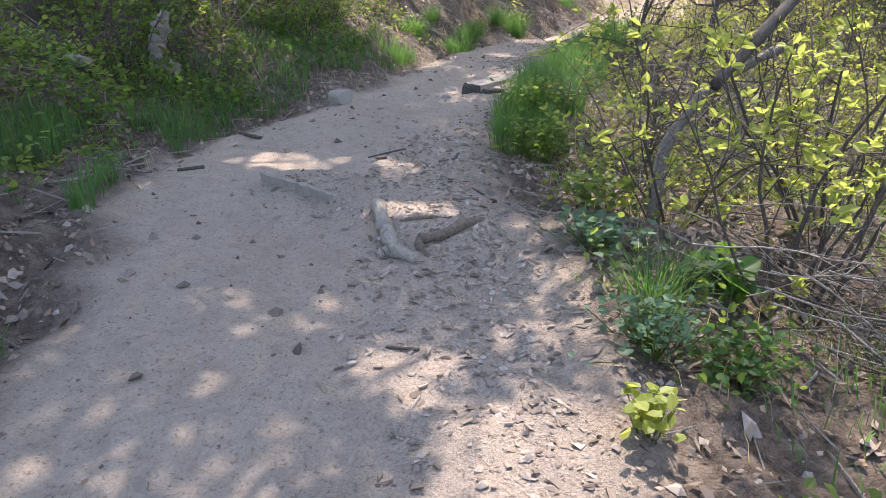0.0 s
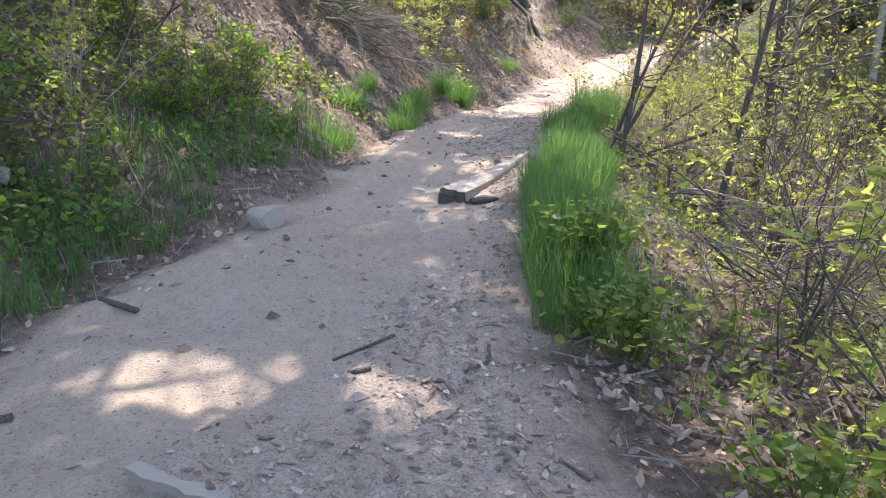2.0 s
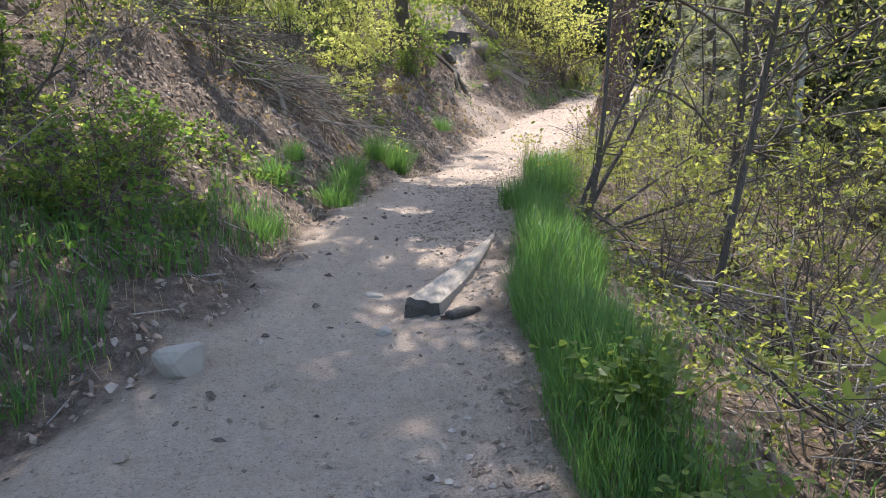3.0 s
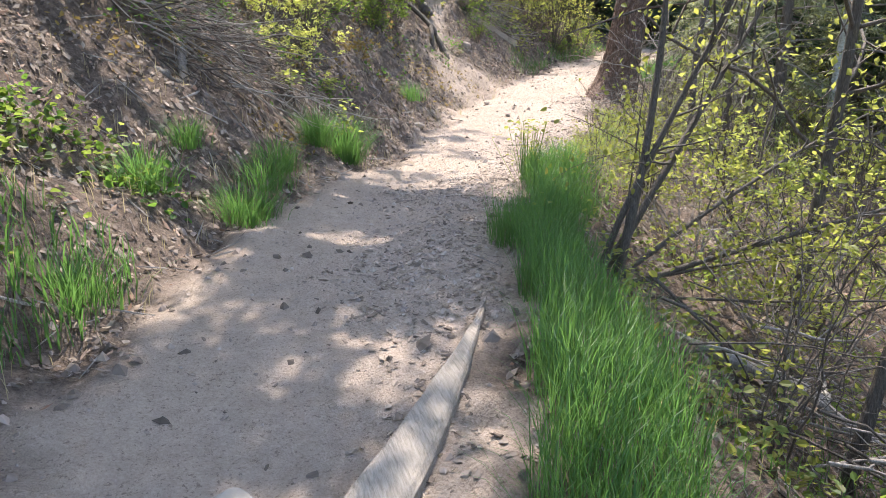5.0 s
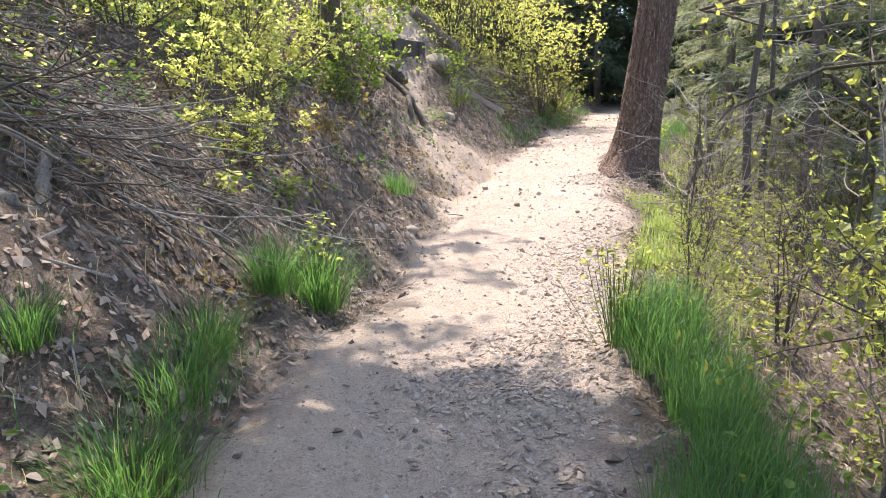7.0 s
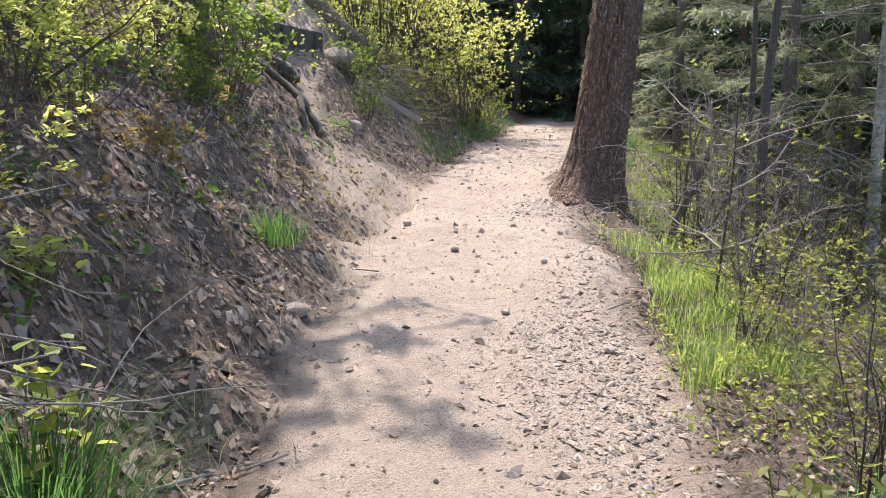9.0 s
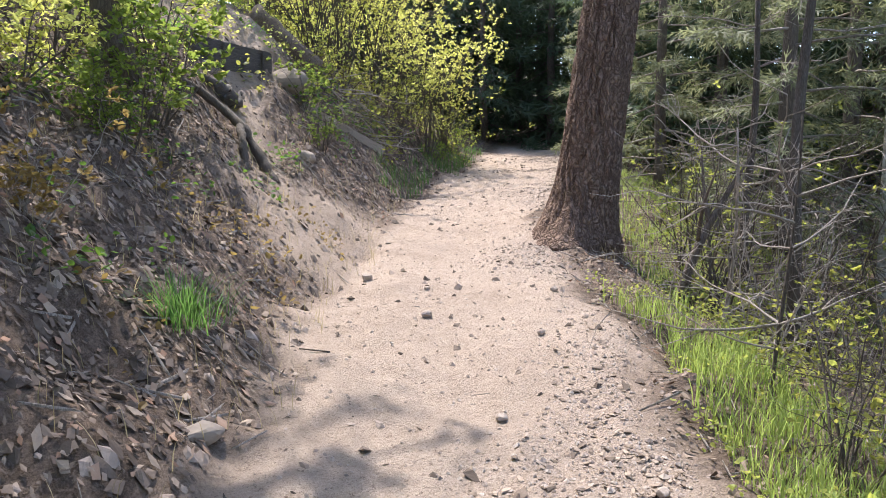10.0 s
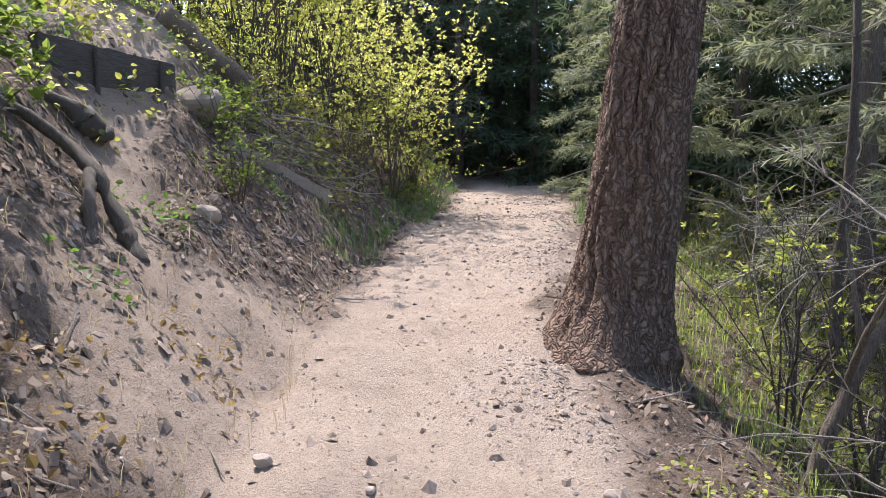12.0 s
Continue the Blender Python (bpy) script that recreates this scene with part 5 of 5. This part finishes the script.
herb(1, spot(0.84, 2.55), 260, 0.035, 0.2, M_LEAF_BLUE, "low clump of small pale green leaves", 0.2)
herb(2, spot(1.12, 2.45), 200, 0.04, 0.2, M_LEAF_DEEP, "low clump of broad green leaves", 0.16)
herb(3, spot(0.82, 3.5), 150, 0.06, 0.22, M_LEAF_BLUE, "blue-green herb with broad leaves", 0.16)
herb(4, spot(0.68, 2.05), 60, 0.05, 0.08, M_LEAF_BRIGHT, "small yellow-green seedling at the trail edge", 0.16)
herb(5, spot(0.95, 4.3), 160, 0.06, 0.25, M_LEAF, "green seedlings under the shrubs", 0.25)
herb(6, spot(0.78, 5.4), 260, 0.05, 0.3, M_LEAF, "leafy green herbs at the trail edge", 0.35)
herb(7, spot(1.35, 3.2), 60, 0.12, 0.16, M_LEAF_DEEP, "broad-leaved green plant under the shrubs", 0.12)
herb(8, spot(1.3, 14.6), 60, 0.06, 0.15, M_LEAF_BRIGHT, "small yellow-green seedlings on the bank", 0.2)
herb(9, spot(0.8, 14.0), 60, 0.06, 0.15, M_LEAF_BRIGHT, "small yellow-green seedlings on the bank", 0.2)
herb(10, spot(1.35, 13.7), 50, 0.07, 0.14, M_LEAF_BRIGHT, "yellow-green sprig beside tall grass", 0.55)
herb(11, spot(0.85, 6.2), 260, 0.05, 0.3, M_LEAF, "leafy green herbs at the trail edge", 0.35)
herb(12, spot(2.75, 12.1), 160, 0.04, 0.2, M_LEAF_OLIVE, "leafy twig at the trail edge", 0.55)

# ---- litter, chips and gravel ----
def strewn(name, label, seed, count, accept, shape, faces, size, mat, lift, reach=(-5.0, 5.0), flat=0.25, jitter=0.0):
    rng = np.random.default_rng(seed)
    k = rng.integers(np.searchsorted(LINE[:, 1], 0.6), np.searchsorted(LINE[:, 1], 26.0), count * 6)
    off, slip = rng.uniform(reach[0], reach[1], count * 6), rng.uniform(-0.1, 0.1, count * 6)
    x = LINE[k, 0] - LINE_T[k, 1] * off + LINE_T[k, 0] * slip
    y = LINE[k, 1] + LINE_T[k, 0] * off + LINE_T[k, 1] * slip
    s, d, (_, wl, wr, _, _) = along(x, y)
    z, worn, grit = land(x, y)
    keep = rng.uniform(0, 1, len(x)) < accept(d, wl, wr, worn, grit, x, y)
    x, y, z = x[keep][:count], y[keep][:count], z[keep][:count]
    k = len(x)
    soup = Soup()
    pieces = np.broadcast_to(shape, (k, *shape.shape)) * (1 + rng.normal(0, jitter, (k, *shape.shape)))
    a = rng.uniform(0, 2 * math.pi, k)
    e = 0.06
    lie = np.stack([land(x + e, y)[0] - land(x - e, y)[0], land(x, y + e)[0] - land(x, y - e)[0]], 1) / (2 * e)
    tilt = rng.normal(0, flat, (k, 2)) + np.clip(lie, -1.5, 1.5)
    sz = size[0] + (size[1] - size[0]) * rng.uniform(0, 1, k) ** 2.5
    ca, sa = np.cos(a)[:, None], np.sin(a)[:, None]
    px, py, pz = pieces[..., 0], pieces[..., 1], pieces[..., 2]
    vx, vy = px * ca - py * sa, px * sa + py * ca
    vz = pz + vx * tilt[:, :1] + vy * tilt[:, 1:]
    v = np.stack([vx, vy, vz], 2) * sz[:, None, None] + np.stack([x, y, z + lift], 1)[:, None]
    soup.add_many(v, faces)
    solo(name, soup.mesh(name, mat), label, name.replace("_", " "), kind="stuff")


PEBBLE = np.array([[1, 0, 0], [0.3, 0.75, 0.05], [-0.7, 0.55, 0], [-0.9, -0.3, 0.05], [0.1, -0.8, 0], [0.15, 0.05, 0.6], [-0.3, -0.1, 0.5], [0, 0, -0.5]]) * 0.5
PEBBLE_F = [(0, 1, 5), (1, 2, 6, 5), (2, 3, 6), (3, 4, 6), (4, 0, 5), (4, 5, 6), (1, 0, 7), (2, 1, 7), (3, 2, 7), (4, 3, 7), (0, 4, 7)]
CHIP = np.array([[-0.5, -0.2, 0], [0.3, -0.3, 0], [0.5, 0.16, 0], [-0.3, 0.22, 0], [-0.42, -0.16, 0.14], [0.28, -0.22, 0.1], [0.4, 0.12, 0.16], [-0.28, 0.18, 0.08]])
CHIP_F = [(4, 5, 6, 7), (0, 1, 5, 4), (1, 2, 6, 5), (2, 3, 7, 6), (3, 0, 4, 7)]
CURL = np.array([[0, -0.5, 0.1], [0.29, 0.02, 0.0], [0, 0.55, 0.12], [-0.27, 0.05, 0.12]])
CURL_F = [(0, 1, 2), (0, 2, 3)]


strewn("leaf_litter", "dry brown leaves strewn over the slopes", 1, 60000, lambda d, wl, wr, w, g, x, y: (1 - w) ** 2 * np.clip(1.3 - 0.12 * np.maximum(np.abs(d) - 1, 0), 0, 1), CURL, CURL_F, (0.02, 0.06), M_LITTER, 0.016, flat=0.45, jitter=0.2)
strewn("bark_chips", "bark chips and twig bits scattered on the trail", 2, 15000, lambda d, wl, wr, w, g, x, y: w * (0.012 + 0.9 * g * g), CHIP, CHIP_F, (0.008, 0.05), M_CHIP, 0.003, reach=(-1.6, 1.6), flat=0.2, jitter=0.35)
strewn("gravel", "small tan stones scattered on the trail", 3, 8000, lambda d, wl, wr, w, g, x, y: w * (0.004 + 0.65 * g * g) * (0.35 + 0.65 * smooth_step(y, 9, 13)), PEBBLE, PEBBLE_F, (0.01, 0.05), M_PEBBLE, 0.004, reach=(-1.6, 1.6), flat=0.1, jitter=0.15)
strewn("leaf_litter", "dark dry leaves matted on the steep bank", 7, 26000, lambda d, wl, wr, w, g, x, y: (1 - w) ** 2 * smooth_step(y, 9.5, 12.5), CURL, CURL_F, (0.02, 0.07), M_LITTER, 0.014, reach=(0.8, 4.2), flat=0.35, jitter=0.2)
strewn("soil_clods", "crumbs of dark soil on the eroded slopes", 6, 10000, lambda d, wl, wr, w, g, x, y: (1 - 0.85 * w) * np.clip(2.6 - np.abs(d), 0, 1), PEBBLE, PEBBLE_F, (0.015, 0.085), M_CLOD, 0.0, reach=(-3.0, 4.0), flat=0.3, jitter=0.3)
strewn("soil_clods", "dark lumps of root-bound soil on the steep bank", 8, 5200, lambda d, wl, wr, w, g, x, y: (1 - w) * smooth_step(y, 11.5, 14.0) * smooth_step(d - wl, -0.1, 0.3), PEBBLE, PEBBLE_F, (0.02, 0.09), M_CLOD_DARK, 0.0, reach=(0.8, 3.6), flat=0.4, jitter=0.4)
strewn("gravel", "fine grit scattered over the sunny trail", 9, 14000, lambda d, wl, wr, w, g, x, y: w * smooth_step(y, 8.5, 11.5) * (0.12 + 0.8 * g), PEBBLE, PEBBLE_F, (0.006, 0.032), M_PEBBLE, 0.003, reach=(-1.7, 1.5), flat=0.15, jitter=0.25)
strewn("fallen_twigs", "thin dead twigs on the slopes", 4, 7000, lambda d, wl, wr, w, g, x, y: (1 - 0.995 * w), CHIP * np.array([1, 0.06, 0.2]), CHIP_F, (0.06, 0.36), M_STEM_PALE, 0.015, flat=0.15, jitter=0.1)


# ---- undergrowth ----
def undergrowth(label, seed, count, y0, y1, size, high, mat, left=None, right=None, box=(-6, 14), patch=-0.05, freq=1.3):
    """Low leafy growth in patches over a slope."""
    rng = np.random.default_rng(seed)
    x, y = rng.uniform(box[0], box[1], count * 14), rng.uniform(y0, y1, count * 14)
    s, d, (_, wl, wr, _, _) = along(x, y)
    u = d - wl if left else -d - wr
    a, b = left or right
    lump = value_noise(x * freq, y * freq, seed) + 0.6 * value_noise(x * freq * 3, y * freq * 3, seed + 1)
    keep = (u + lump * 0.4 > a) & (u < b) & (lump > patch)
    x, y, lump = x[keep][:count], y[keep][:count], lump[keep][:count]
    k = len(x)
    z = land(x, y)[0] + high * rng.uniform(0.05, 1.0, k) * np.clip(0.35 + 1.5 * (lump - patch), 0.2, 1.2)
    soup = Soup()
    scatter(soup, rng, np.stack([x, y, z], 1), size * rng.uniform(0.5, 1.25, k), LEAF6, LEAF6_F, 1.0, 1.1, None, 0.5)
    solo("undergrowth", soup.mesh("undergrowth", mat), label, "undergrowth", kind="stuff")


undergrowth("low green leafy growth on the shaded slope", 21, 11000, 2.0, 11.5, 0.06, 0.4, M_LEAF, left=(0.5, 4.2), box=(-7, 1))
undergrowth("dark green leafy growth on the shaded slope", 22, 6000, 2.0, 11.5, 0.065, 0.3, M_LEAF_DEEP, left=(0.4, 4.0), box=(-7, 1), patch=0.05)
undergrowth("yellow-green sprigs on the shaded slope", 23, 1500, 3.0, 12.0, 0.06, 0.45, M_LEAF_BRIGHT, left=(0.9, 4.2), box=(-7, 1), patch=0.2, freq=2.3)
undergrowth("mixed green leaves under the gully shrubs", 24, 6500, 1.5, 12.5, 0.045, 0.3, M_LEAF, right=(0.3, 4.5), box=(0, 8), patch=0.05)
undergrowth("olive leaves under the gully shrubs", 25, 9000, 4.0, 19.0, 0.045, 0.45, M_LEAF_OLIVE, right=(0.7, 5.0), box=(0, 13), patch=0.05)
undergrowth("bright sprigs in the gully", 26, 2500, 4.0, 20.0, 0.055, 0.7, M_LEAF_BRIGHT, right=(1.0, 6.0), box=(0, 14), patch=0.2, freq=2.0)
undergrowth("scattered green leaves on the dark bank", 27, 4500, 13.5, 24.0, 0.055, 0.3, M_LEAF_DEEP, left=(0.9, 5.0), box=(-3, 9), patch=0.12, freq=1.8)
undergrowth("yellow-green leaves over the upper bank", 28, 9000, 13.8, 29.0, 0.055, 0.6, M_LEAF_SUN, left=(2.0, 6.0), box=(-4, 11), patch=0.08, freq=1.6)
undergrowth("olive leaves on the far bank", 29, 3000, 20.5, 29.0, 0.075, 0.5, M_LEAF_OLIVE, left=(0.5, 4.0), box=(4, 16), patch=-0.05)
undergrowth("rust-brown leaves on the bank", 30, 800, 12.5, 19.0, 0.05, 0.25, M_LEAF_RUST, left=(0.4, 2.5), box=(-2, 6), patch=0.15, freq=2.0)
undergrowth("sunlit weeds along the trail edge", 31, 2200, 12.0, 16.6, 0.03, 0.22, M_LEAF_BRIGHT, right=(0.05, 1.1), box=(2, 8), patch=0.0, freq=2.2)
